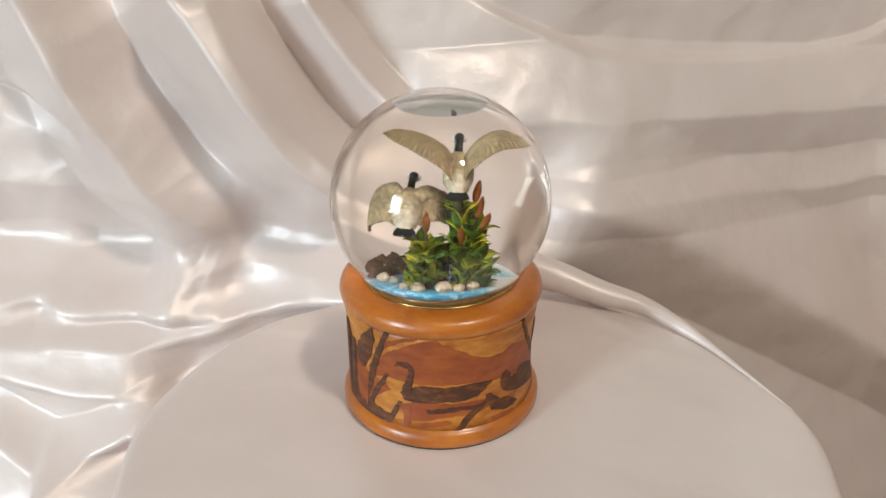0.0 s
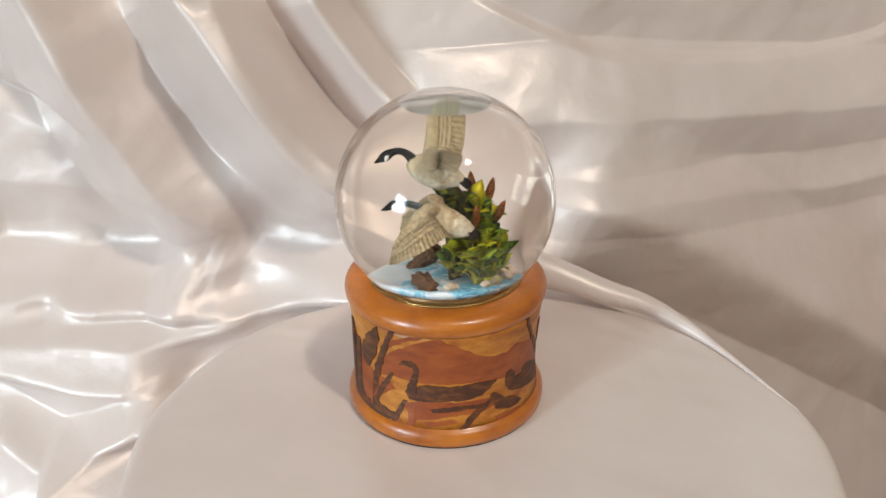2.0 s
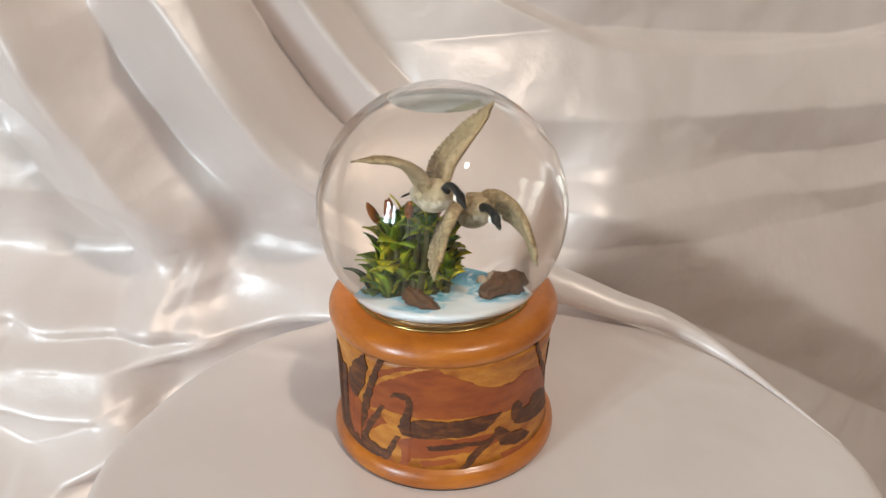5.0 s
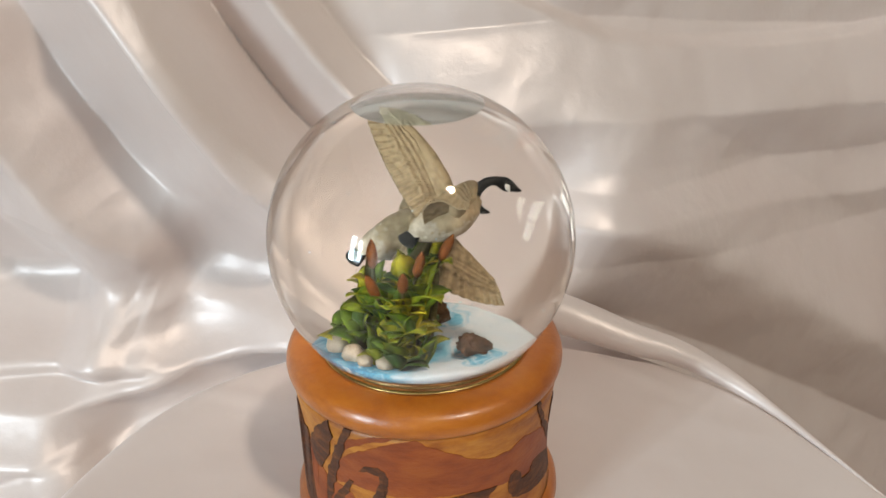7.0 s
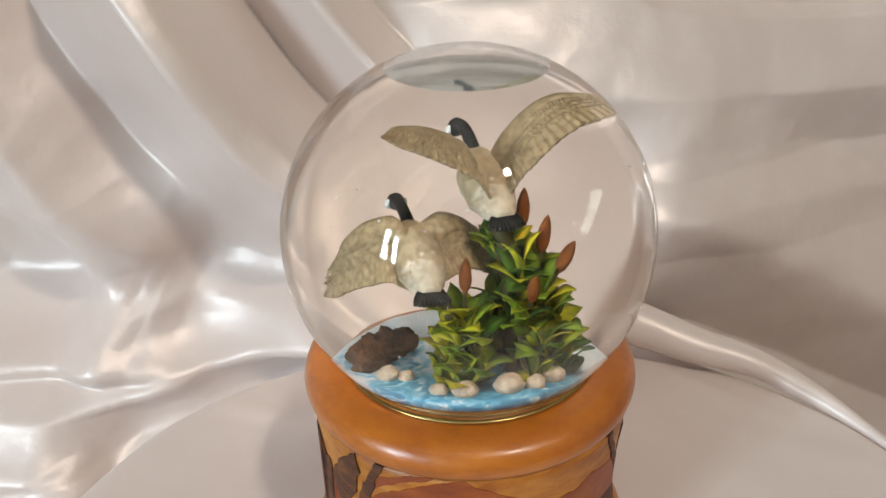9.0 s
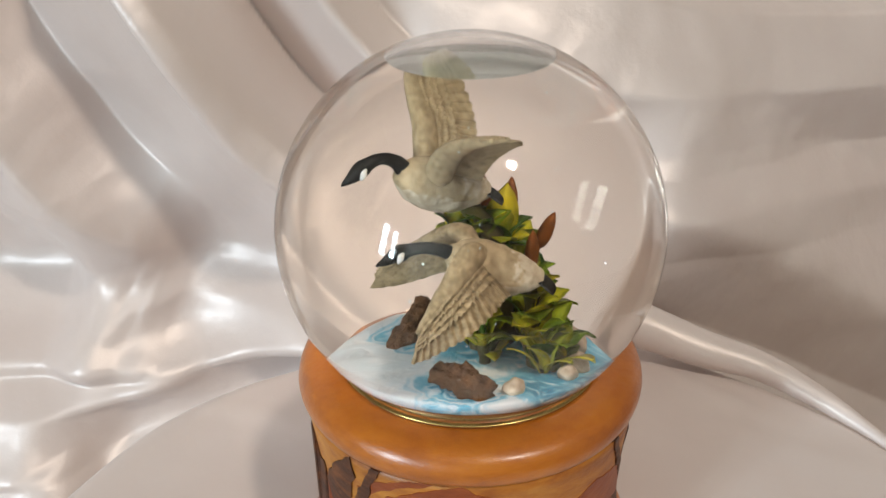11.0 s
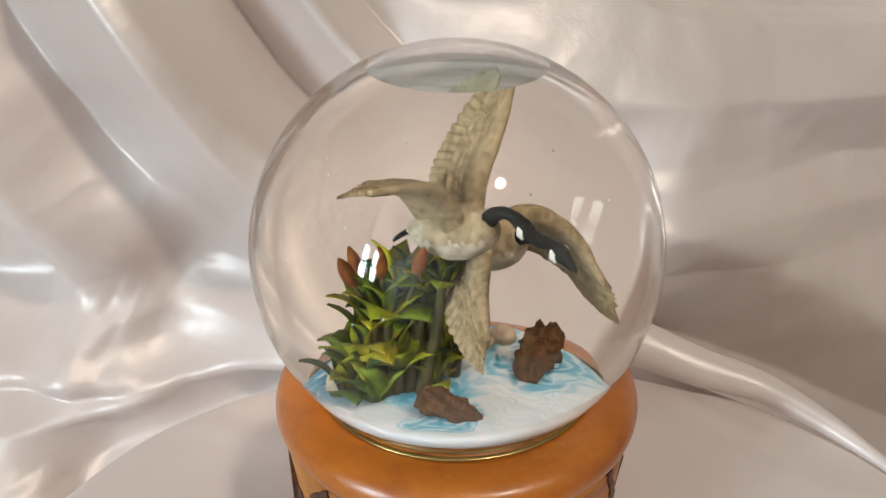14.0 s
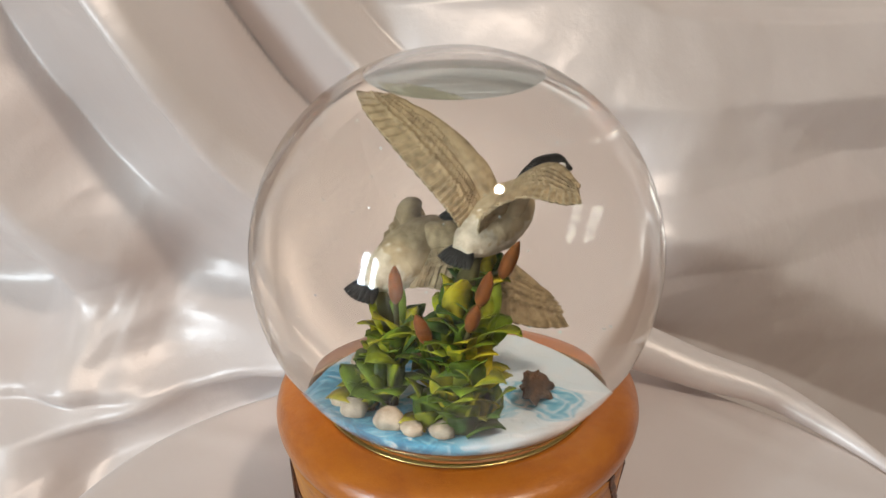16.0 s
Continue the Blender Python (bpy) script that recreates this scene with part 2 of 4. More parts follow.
def loft(path, sizes, n=14, steps=24, rough=0.0, up=Vector((0, 0, 1))):
    """A closed tube along path, with half width and half height from sizes at the same stations."""
    pts = curve_points(path, steps)
    sz = curve_points([(a, b, 0) for a, b in sizes], steps)
    verts, faces = [], []
    for k, p in enumerate(pts):
        t = (pts[min(k + 1, steps - 1)] - pts[max(k - 1, 0)]).normalized()
        side = t.cross(up).normalized()
        top = side.cross(t).normalized()
        for i in range(n):
            a = 2 * math.pi * i / n
            q = p + side * max(sz[k].x, 2e-5) * math.cos(a) + top * max(sz[k].y, 2e-5) * math.sin(a)
            if rough:
                q += (noise.noise_vector(q * 500) * rough) + (noise.noise_vector(q * 1500) * rough * 0.5)
            verts.append(q)
    for k in range(steps - 1):
        for i in range(n):
            j = (i + 1) % n
            faces.append((k * n + i, k * n + j, (k + 1) * n + j, (k + 1) * n + i))
    faces.append(tuple(range(n - 1, -1, -1)))
    faces.append(tuple((steps - 1) * n + i for i in range(n)))
    return verts, faces


def merge(*pieces):
    verts, faces = [], []
    for v, f in pieces:
        o = len(verts)
        verts += list(v)
        faces += [tuple(i + o for i in q) for q in f]
    return verts, faces


# ---- the room ----
W, H0, H1 = 2.0, -0.46, 1.9
tagged(part("floor", box_bm((-W - .1, -W - .1, H0 - .05), (W + .1, W + .1, H0)), FLOOR_WOOD), "brown wooden floor under the satin set", "floor", kind="structure")
tagged(part("ceiling", box_bm((-W - .1, -W - .1, H1), (W + .1, W + .1, H1 + .05)), WHITE_PAINT), "plain white painted ceiling", "ceiling", kind="structure")


def wall(name, along, at, hole=None):
    """A wall 0.1 m thick across x or y at a place, with a window opening (from, to, low, high)."""
    spans = [((-W, H0), (W, H1))]
    if hole:
        a, b, lo, hi = hole
        spans = [((-W, H0), (a, H1)), ((b, H0), (W, H1)), ((a, H0), (b, lo)), ((a, hi), (b, H1))]
    bm = bmesh.new()
    for (u0, z0), (u1, z1) in spans:
        v0, v1 = sorted((at, at + 0.1 * (1 if at > 0 else -1)))
        lo3, hi3 = ((u0, v0, z0), (u1, v1, z1)) if along == "x" else ((v0, u0, z0), (v1, u1, z1))
        one = box_bm(lo3, hi3)
        me = bpy.data.meshes.new("tmp")
        one.to_mesh(me)
        one.free()
        bm.from_mesh(me)
        bpy.data.meshes.remove(me)
    return tagged(part(name, bm, PLASTER), "plain beige painted room wall", "wall", kind="structure")


wall("wall_south", "x", -W)
wall("wall_north", "x", W)
wall("wall_west", "y", -1.5, (-1.82, -1.13, 0.17, 0.89))
wall("wall_east", "y", W)


def window(name, along, at, a, b, lo, hi):
    top = tagged(new(name), "white framed window with cross bars in bright daylight", "window", kind="structure")

    def bar(part_name, u0, u1, z0, z1, d=0.03):
        v0, v1 = at - d if at < 0 else at + 0.0, at if at < 0 else at + d
        lo3, hi3 = ((u0, v0, z0), (u1, v1, z1)) if along == "x" else ((v0, u0, z0), (v1, u1, z1))
        part(part_name, box_bm(lo3, hi3, 0.004), WHITE_PAINT, top)
    f = 0.05
    bar("window_frame", a, a + f, lo, hi)
    bar("window_frame", b - f, b, lo, hi)
    bar("window_frame", a + f, b - f, lo, lo + f)
    bar("window_frame", a + f, b - f, hi - f, hi)
    mid = (a + b) / 2
    bar("window_bar", mid - 0.06, mid + 0.06, lo + f, hi - f, 0.025)
    bar("window_bar", a + f, mid - 0.061, (lo + hi) / 2 + 0.1, (lo + hi) / 2 + 0.13, 0.02)
    bar("window_bar", mid + 0.061, b - f, (lo + hi) / 2 + 0.1, (lo + hi) / 2 + 0.13, 0.02)
    return top


window("window_1", "y", -1.5, -1.82, -1.13, 0.17, 0.89)

# ---- the satin backdrop ----
CX, CY, RT = 0.014, -0.05, 0.161  # the round stand's centre and radius
# Each fold: points of its crest on the cloth (x, z), its height, its width below/left and above/right of the crest, its rounding, and how hollow the two sides are.
HANGING_FOLDS = [
    ([(-0.265, 0.202), (-0.249, 0.175), (-0.237, 0.146), (-0.224, 0.11), (-0.205, 0.076), (-0.185, 0.044), (-0.157, 0.021), (-0.129, 0.007)], 0.044, 0.05, 0.032, 0.0025, 1.2, 1.0),
    ([(-0.169, 0.201), (-0.151, 0.171), (-0.124, 0.127), (-0.095, 0.079), (-0.07, 0.053), (-0.043, 0.025)], 0.06, 0.060, 0.024, 0.0016, 1.4, 1.0),
    ([(-0.142, 0.187), (-0.129, 0.159), (-0.115, 0.13), (-0.091, 0.094), (-0.067, 0.066), (-0.045, 0.045)], 0.018, 0.012, 0.013, 0.002, 1.2, 1.0),
    ([(-0.09, 0.188), (-0.077, 0.159), (-0.059, 0.132), (-0.043, 0.111), (-0.025, 0.093), (-0.004, 0.071)], 0.03, 0.034, 0.011, 0.0012, 1.1, 1.0),
    ([(-0.308, 0.118), (-0.288, 0.107), (-0.268, 0.097), (-0.251, 0.088), (-0.231, 0.072)], -0.008, 0.016, 0.007, 0.001, 1.3, 1.2),
    ([(-0.348, -0.001), (-0.312, -0.005), (-0.281, -0.008), (-0.249, -0.01), (-0.217, -0.011), (-0.181, -0.012)], -0.020, 0.022, 0.046, 0.004, 1.2, 1.1),
]
HEAPED_FOLDS = [
    ([(-0.368, -0.03), (-0.309, -0.031), (-0.276, -0.027), (-0.25, -0.036), (-0.179, -0.037), (-0.128, -0.044)], 0.024, 0.018, 0.034, 0.0040, 1.4, 1.4),
    ([(-0.212, -0.035), (-0.175, -0.022), (-0.15, -0.014), (-0.11, -0.012), (-0.055, -0.015)], 0.018, 0.022, 0.022, 0.0040, 1.4, 1.4),
    ([(-0.365, -0.048), (-0.306, -0.05), (-0.25, -0.053), (-0.201, -0.055), (-0.142, -0.045), (-0.07, -0.026), (-0.016, -0.016)], 0.034, 0.024, 0.028, 0.0026, 1.4, 1.4),
    ([(-0.363, -0.053), (-0.3, -0.066), (-0.271, -0.072), (-0.239, -0.077), (-0.167, -0.078)], 0.034, 0.030, 0.032, 0.0026, 1.4, 1.4),
    ([(-0.318, -0.088), (-0.282, -0.107), (-0.252, -0.118), (-0.221, -0.125), (-0.172, -0.136)], 0.024, 0.026, 0.016, 0.0013, 1.4, 1.4),
    ([(-0.262, -0.12), (-0.23, -0.107), (-0.18, -0.084)], 0.024, 0.018, 0.018, 0.0013, 1.4, 1.4),
    ([(-0.198, -0.129), (-0.194, -0.107), (-0.189, -0.088)], 0.012, 0.010, 0.010, 0.0013, 1.4, 1.4),
    ([(-0.183, -0.004), (-0.139, -0.006), (-0.098, -0.006), (-0.041, 0.006)], -0.012, 0.050, 0.050, 0.0198, 1.4, 1.4),
]
SWAGGED_FOLDS = [
    ([(-0.051, 0.082), (-0.008, 0.081), (0.029, 0.082), (0.068, 0.082), (0.11, 0.077), (0.177, 0.066), (0.262, 0.053), (0.35, 0.039), (0.461, 0.028), (0.53, 0.037)], 0.02, 0.036, 0.046, 0.0015, 1.0, 0.7),
    ([(-0.031, 0.036), (0.027, 0.034), (0.071, 0.029), (0.105, 0.024), (0.174, 0.01), (0.243, -0.007), (0.344, -0.03), (0.475, -0.043), (0.542, -0.027)], 0.008, 0.02, 0.026, 0.0015, 1.0, 1.4),
    ([(0.055, 0.049), (0.109, 0.025), (0.156, -0.003), (0.223, -0.046), (0.322, -0.116), (0.452, -0.208), (0.525, -0.248)], 0.036, 0.05, 0.055, 0.008, 1.0, 1.4),
    ([(-0.0, 0.172), (0.045, 0.149), (0.085, 0.13), (0.112, 0.119), (0.18, 0.107), (0.267, 0.096), (0.355, 0.091), (0.421, 0.099), (0.479, 0.128)], -0.01, 0.004, 0.04, 0.001, 1.0, 1.2),
]


def smooth_path(pts, n=36):
    return np.array([p[:2] for p in curve_points([(a, b, 0) for a, b in pts], n)])


def fold_height(X, Z, pts, height, below, above, soft, hollow_below, hollow_above):
    """Height of a fold at each place: a rounded crest, steeper on one side, that dies away at its ends."""
    P = smooth_path(pts)
    best = np.full(X.shape, 1e9)
    side, along = np.zeros(X.shape), np.zeros(X.shape)
    for k in range(len(P) - 1):
        d = P[k + 1] - P[k]
        L = float(d @ d) + 1e-12
        u = np.clip(((X - P[k, 0]) * d[0] + (Z - P[k, 1]) * d[1]) / L, 0, 1)
        ex, ez = X - P[k, 0] - u * d[0], Z - P[k, 1] - u * d[1]
        q = ex * ex + ez * ez
        new_best = q < best
        best = np.where(new_best, q, best)
        side = np.where(new_best, d[0] * ez - d[1] * ex, side)
        along = np.where(new_best, (k + u) / (len(P) - 1), along)
    s = np.sqrt(best)
    w = np.where(side < 0, below, above)
    fade = np.clip(along / 0.16, 0.0, 1) * np.clip((1 - along) / 0.16, 0.0, 1)
    fade = fade * fade * (3 - 2 * fade)
    s = np.sqrt(s * s + soft * soft) - soft
    return height * fade * np.clip(1 - s / w, 0, 1) ** np.where(side < 0, hollow_below, hollow_above)


def softened(Y, reach):
    """The same sheet with its relief averaged over some cells each way."""
    k = np.exp(-0.5 * (np.arange(-3 * reach, 3 * reach + 1) / reach) ** 2)
    k /= k.sum()
    for axis in (0, 1):
        pad = [(3 * reach, 3 * reach) if a == axis else (0, 0) for a in (0, 1)]
        P = np.pad(Y, pad, mode="edge")
        Y = sum(w * np.take(P, range(n, n + Y.shape[axis]), axis=axis) for n, w in enumerate(k))
    return Y


def backdrop():
    nx, nz = 820, 620
    X, Z = np.meshgrid(np.linspace(-0.62, 0.62, nx), np.linspace(-0.456, 0.40, nz))
    k = 1 / (1 + np.exp(-(X + 0.03) / 0.035))
    steep = 1.25 * (1 - k) + 0.35 * k
    Y = 0.178 - 0.010 * k + (0.05 + 0.22 * k) * np.maximum(Z, -0.045) - steep * np.maximum(-0.045 - Z, 0)
    # the far half slants away
    Y += 0.0210 * np.log1p(np.exp((X - 0.06) / 0.03))
    for pts, *shape in HANGING_FOLDS + HEAPED_FOLDS + SWAGGED_FOLDS:
        Y -= fold_height(X, Z, pts, *shape)
    # where the hanging folds end they slacken into one another
    slack = np.clip(1.5 * np.exp(-((X + 0.105) / 0.060) ** 2 - ((Z - 0.026) / 0.034) ** 2), 0, 1)
    Y += slack * (softened(Y, 8) - Y)
    # the cloth runs forward on to the stand behind the globe
    Y -= 0.055 * np.exp(-((X - 0.01) / 0.075) ** 2 - ((Z + 0.012) / 0.028) ** 2)
    # the sides come forward round the set
    Y -= 1.6 * np.maximum(-X - 0.36, 0) ** 1.5 + 2.6 * np.maximum(X - 0.42, 0) ** 1.5
    ripple = np.array([noise.fractal(Vector((x * 11, z * 14, 3.1)), 1.0, 2.1, 3) for x, z in zip(X.ravel(), Z.ravel())]).reshape(X.shape)
    Y -= 0.0035 * ripple
    crease = np.array([noise.ridged_multi_fractal(Vector((x * 9 + z * 5, z * 13 - x * 6, 7.7)), 1.0, 2.0, 3, 1.0, 2.0) for x, z in zip(X.ravel(), Z.ravel())]).reshape(X.shape)
    Y -= 0.0016 * crease
    # the cloth stays clear of the round stand
    DX, DY = X - CX, Y - CY
    D = np.hypot(DX, DY) + 1e-9
    push = np.where((D < RT + 0.006) & (Z < 0.004), (RT + 0.006) / D, 1.0)
    hung = np.clip((0.004 - Z) / 0.010, 0, 1)
    push = 1 + (push - 1) * hung
    X, Y = CX + DX * push, CY + DY * push
    verts = np.stack([X, Y, Z], -1).reshape(-1, 3)
    i = np.arange(nz - 1)[:, None] * nx + np.arange(nx - 1)[None]
    faces = np.stack([i, i + 1, i + nx + 1, i + nx], -1).reshape(-1, 4)
    me = bpy.data.meshes.new("satin_backdrop")
    me.vertices.add(len(verts))
    me.vertices.foreach_set("co", verts.ravel())
    me.loops.add(faces.size)
    me.loops.foreach_set("vertex_index", faces.ravel())
    me.polygons.add(len(faces))
    me.polygons.foreach_set("loop_start", np.arange(len(faces)) * 4)
    me.polygons.foreach_set("use_smooth", np.ones(len(faces), bool))
    me.update()
    me.materials.append(SATIN)
    ob = new("satin_backdrop", me)
    thick = ob.modifiers.new("thickness", "SOLIDIFY")
    thick.thickness, thick.offset = 0.0008, 1.0
    return tagged(ob, "pale pink satin drape hanging in soft deep folds", "drape")


backdrop()

# ---- the stand under satin ----


def stand_cloth():
    """Satin over a round stand: flat top, rounded edge, skirt with shallow folds down to the floor."""
    n, rows = 300, []
    rows += [0.0001] + [RT * (0.02 + 0.95 * i / 56) for i in range(57)]
    creases = [((0.070, 0.090), (0.118, 0.045), 0.0011, 0.0045), ((0.085, 0.050), (0.145, 0.020), 0.0006, 0.006), ((-0.075, 0.085), (-0.128, 0.015), 0.0012, 0.005), ((-0.105, 0.060), (-0.062, 0.050), 0.0007, 0.005), ((-0.140, -0.030), (-0.090, 0.020), 0.0006, 0.007), ((0.060, -0.060), (0.150, -0.120), 0.0005, 0.010)]

    def wrinkle(x, y):
        h = 0
        for (ax, ay), (bx, by), high, wide in creases:
            dx, dy = bx - ax, by - ay
            u = ((x - ax) * dx + (y - ay) * dy) / (dx * dx + dy * dy)
            k = max(0, min(1, u))
            d = math.hypot(x - ax - k * dx, y - ay - k * dy)
            h += high * math.exp(-(d / wide) ** 2) * math.sin(math.pi * min(1, max(0, 0.1 + 0.8 * k)))
        return h
    prof = [(r, 0.0) for r in rows] + [(RT - 0.003, -0.0004), (RT - 0.0015, -0.0012), (RT - 0.0004, -0.0028), (RT, -0.005)]
    prof += [(RT + 0.001 + 0.016 * u, -0.005 - 0.45 * u) for u in (0.05, 0.12, 0.2, 0.32, 0.45, 0.6, 0.8, 1.0)]
    verts, faces = [], []
    for r, z in prof:
        for i in range(n):
            a = 2 * math.pi * i / n
            hang = min(max(-z - 0.004, 0) / 0.12, 1)
            wave = 0.010 * hang * (math.sin(9 * a + 0.7) + 0.5 * math.sin(17 * a))
            edge = (0.0022 * math.sin(5 * a + 1.0) + 0.0012 * math.sin(11 * a)) * min(1, max(0, (r / RT - 0.75) / 0.25))
            rr = r + wave + edge
            x, y = CX + rr * math.cos(a), CY + rr * math.sin(a)
            lift = 0.0005 * noise.noise(Vector((x * 25, y * 25, 0))) * min(1, max(0, (math.hypot(x, y) - 0.055) / 0.03)) + wrinkle(x, y) * min(1, max(0, (math.hypot(x, y) - 0.051) / 0.012)) if z > -0.002 else 0
            verts.append((x, y, z + lift))
    for k in range(len(prof) - 1):
        for i in range(n):
            j = (i + 1) % n
            faces.append((k * n + i, (k + 1) * n + i, (k + 1) * n + j, k * n + j))
    faces.append(tuple(range(n)))
    ob = solid("stand_cover", verts, faces, SMOOTH_SATIN)
    return tagged(ob, "pale pink satin cloth smoothed over a round stand", "tablecloth")


stand_cloth()


def cloth_roll():
    """The turned-up edge of satin that runs along the stand's rim."""
    path = [(0.04, 0.092, 0.026), (0.068, 0.092, 0.016), (0.094, 0.084, 0.009), (0.116, 0.075, 0.006), (0.134, 0.058, 0.003), (0.148, 0.039, 0.0), (0.161, 0.009, 0.0), (0.173, -0.018, -0.001)]
    sizes = [(0.0115, 0.0105), (0.0105, 0.0092), (0.0084, 0.0074), (0.0066, 0.0056), (0.0046, 0.0040), (0.0024, 0.0022), (0.0010, 0.0009), (0.0004, 0.0004)]
    v, f = loft(path, sizes, 20, 60)
    ob = solid("satin_fold", v, f, SATIN)
    return tagged(ob, "turned-up roll of pale pink satin on the stand's rim", "cloth fold")


cloth_roll()

# ---- the snow globe ----
globe = tagged(new("snow_globe"), "musical water globe on a carved honey-coloured wooden base", "snow globe")
BASE_PROFILE = [(0.0478, 0.0009), (0.0485, 0.0018), (0.0487, 0.0038), (0.0485, 0.0058), (0.0478, 0.0074), (0.0466, 0.0085), (0.0454, 0.0091), (0.0452, 0.0094)]
RIM_PROFILE = [(0.0455, 0.0588), (0.0466, 0.0588), (0.0472, 0.0592), (0.0476, 0.0600), (0.0479, 0.0612), (0.0480, 0.0624), (0.0478, 0.0636), (0.0470, 0.0656), (0.0453, 0.0670), (0.0420, 0.0678), (0.0380, 0.0680), (0.0358, 0.0679), (0.0352, 0.0668), (0.0348, 0.0556)]
v, f = lathe([(0.0, 0.0009)] + BASE_PROFILE + [(0.0, 0.0094)], 160, False)
solid("foot", v, f, RIM_WOOD, globe, "rounded honey-coloured wooden foot")


def drum(z):
    """Radius of the carved drum: a slight waist between foot and rim."""
    return 0.0438 + 0.0016 * max(0, (0.026 - z) / 0.016) ** 2 + 0.0024 * max(0, (z - 0.026) / 0.029) ** 1.6


v, f = lathe([(drum(z), z) for z in (0.0092, 0.013, 0.016, 0.020, 0.026, 0.032, 0.037, 0.042, 0.047, 0.051, 0.055, 0.0589)], 160)
solid("body", v, f, SKY_WOOD, globe, "carved wooden drum stained golden orange")
v, f = lathe([(0.0, 0.0588)] + RIM_PROFILE + [(0.0, 0.0556)], 160, False)
solid("rim", v, f, RIM_WOOD, globe, "rounded honey-coloured wooden rim")
v, f = lathe([(0.0474, 0.0), (0.0474, 0.0008)], 96)
solid("felt_pad", v, f, FELT, globe, "dark felt pad")
v, f = lathe([(0.0366, 0.0680), (0.0369, 0.0683), (0.0366, 0.0687), (0.0357, 0.0687)], 128, False)
solid("collar", v, f, BRASS, globe, "thin brass collar round the glass")


def relief(name, poly, height, mat, label=""):
    """A shallow carving on the drum: the outline in degrees round it and millimetres of height."""
    a0, a1 = min(p[0] for p in poly), max(p[0] for p in poly)
    n = max(3, int((a1 - a0) / 0.5))
    verts, faces = [], []
    for k in range(n):
        left, right = a0 + (a1 - a0) * k / n, a0 + (a1 - a0) * (k + 1) / n
        cuts = []
        for at in (left + 1e-4, right - 1e-4):
            zs = []
            for (pa, pz), (qa, qz) in zip(poly, poly[1:] + poly[:1]):
                if (pa <= at) != (qa <= at):
                    zs.append(pz + (at - pa) / (qa - pa) * (qz - pz))
            cuts.append(sorted(zs))
        if len(cuts[0]) != len(cuts[1]):
            cuts[0 if len(cuts[0]) < len(cuts[1]) else 1] = max(cuts, key=len)
        for b in range(0, len(cuts[0]) - 1, 2):
            o = len(verts)
            for lift in (-0.0006, height):
                for ang, zz in ((left, cuts[0]), (right, cuts[1])):
                    for z in (zz[b], zz[b + 1]):
                        jag = 0.55 * noise.noise(Vector((ang * 0.22, z * 0.35, 5))) + 0.22 * noise.noise(Vector((ang * 0.9, z * 0.9, 9)))
                        zz1 = max(9.4, min(58.6, z + jag)) / 1000
                        r = drum(zz1) + (lift if lift < 0 else 0.55 * lift)
                        t = radians(ang + 1.3 * noise.noise(Vector((ang * 0.2, z * 0.3, 2))))
                        verts.append((r * math.sin(t), -r * math.cos(t), zz1))
            faces += [(o + 4, o + 6, o + 7, o + 5), (o, o + 2, o + 6, o + 4), (o + 1, o + 5, o + 7, o + 3)]
    bm = bmesh.new()
    made = [bm.verts.new(q) for q in verts]
    for q in faces:
        bm.faces.new([made[i] for i in q])
    bmesh.ops.remove_doubles(bm, verts=bm.verts[:], dist=0.00012)
    return part(name, bm, mat, globe, label)


relief("carved_hill", [(-44.1, 37.8), (-30.5, 48.1), (-12.7, 56.3), (-3.7, 58.4), (6.4, 54.2), (16.2, 49.2), (26.1, 45.6), (36.7, 45.1), (45.8, 47.5), (62.5, 42.6), (82.7, 34.5), (82.5, 16.9), (47.2, 29.1), (27.2, 32.3), (6.5, 33.5), (-14.8, 33.2), (-31.1, 33.4), (-42.6, 30.9)], 0.0003, HILL_WOOD, "russet stained hill carved in relief")
relief("carved_bank", [(-82.2, 33.6), (-59.8, 40.2), (-56.3, 33.0), (-46.9, 29.3), (-37.1, 30.4), (-31.5, 26.5), (-41.5, 20.0), (-48.8, 13.2), (-38.2, 12.2), (-26.6, 10.7), (-32.5, 5.1), (-51.5, 3.3), (-82.3, -0.1), (-82.1, 13.9)], 0.0002, HILL_WOOD, "russet stained reed bank carved in relief")
relief("carved_reed", [(-82.3, 38.3), (-62.6, 43.9), (-58.2, 28.9), (-50.3, 16.4), (-57.8, 8.3), (-72.8, 7.9), (-82.2, 17.2)], 0.0006, DARK_WOOD, "dark stained reed clump carved in relief")
relief("carved_reed", [(-64.0, 13.2), (-51.3, 17.9), (-41.8, 14.7), (-29.7, 12.5), (-32.3, 9.7), (-46.4, 8.3), (-59.6, 6.8)], 0.0006, DARK_WOOD, "dark stained reed roots carved in relief")
relief("carved_shore", [(-9.3, 19.6), (6.5, 21.1), (22.4, 20.7), (19.5, 18.8), (6.6, 18.6), (-6.7, 17.7)], 0.0005, DARK_WOOD, "umber ripple line carved in relief")
relief("carved_shore", [(30.3, 12.2), (45.8, 11.1), (68.8, 5.9), (82.7, -3.1), (48.9, 7.2), (32.9, 8.8)], 0.0003, HILL_WOOD, "russet ripple line carved in relief")
relief("carved_shore", [(-12.2, 12.3), (3.2, 14.3), (6.6, 13.2), (3.3, 11.8), (-10.1, 10.3)], 0.0003, HILL_WOOD, "russet ripple line carved in relief")
relief("carved_cloud", [(-39.6, 47.8), (-30.2, 54.1), (-12.6, 60.1), (-6.2, 60.6), (-12.6, 58.0), (-26.5, 52.6), (-36.2, 46.5)], 0.0002, HILL_WOOD, "russet cloud streak carved in relief")
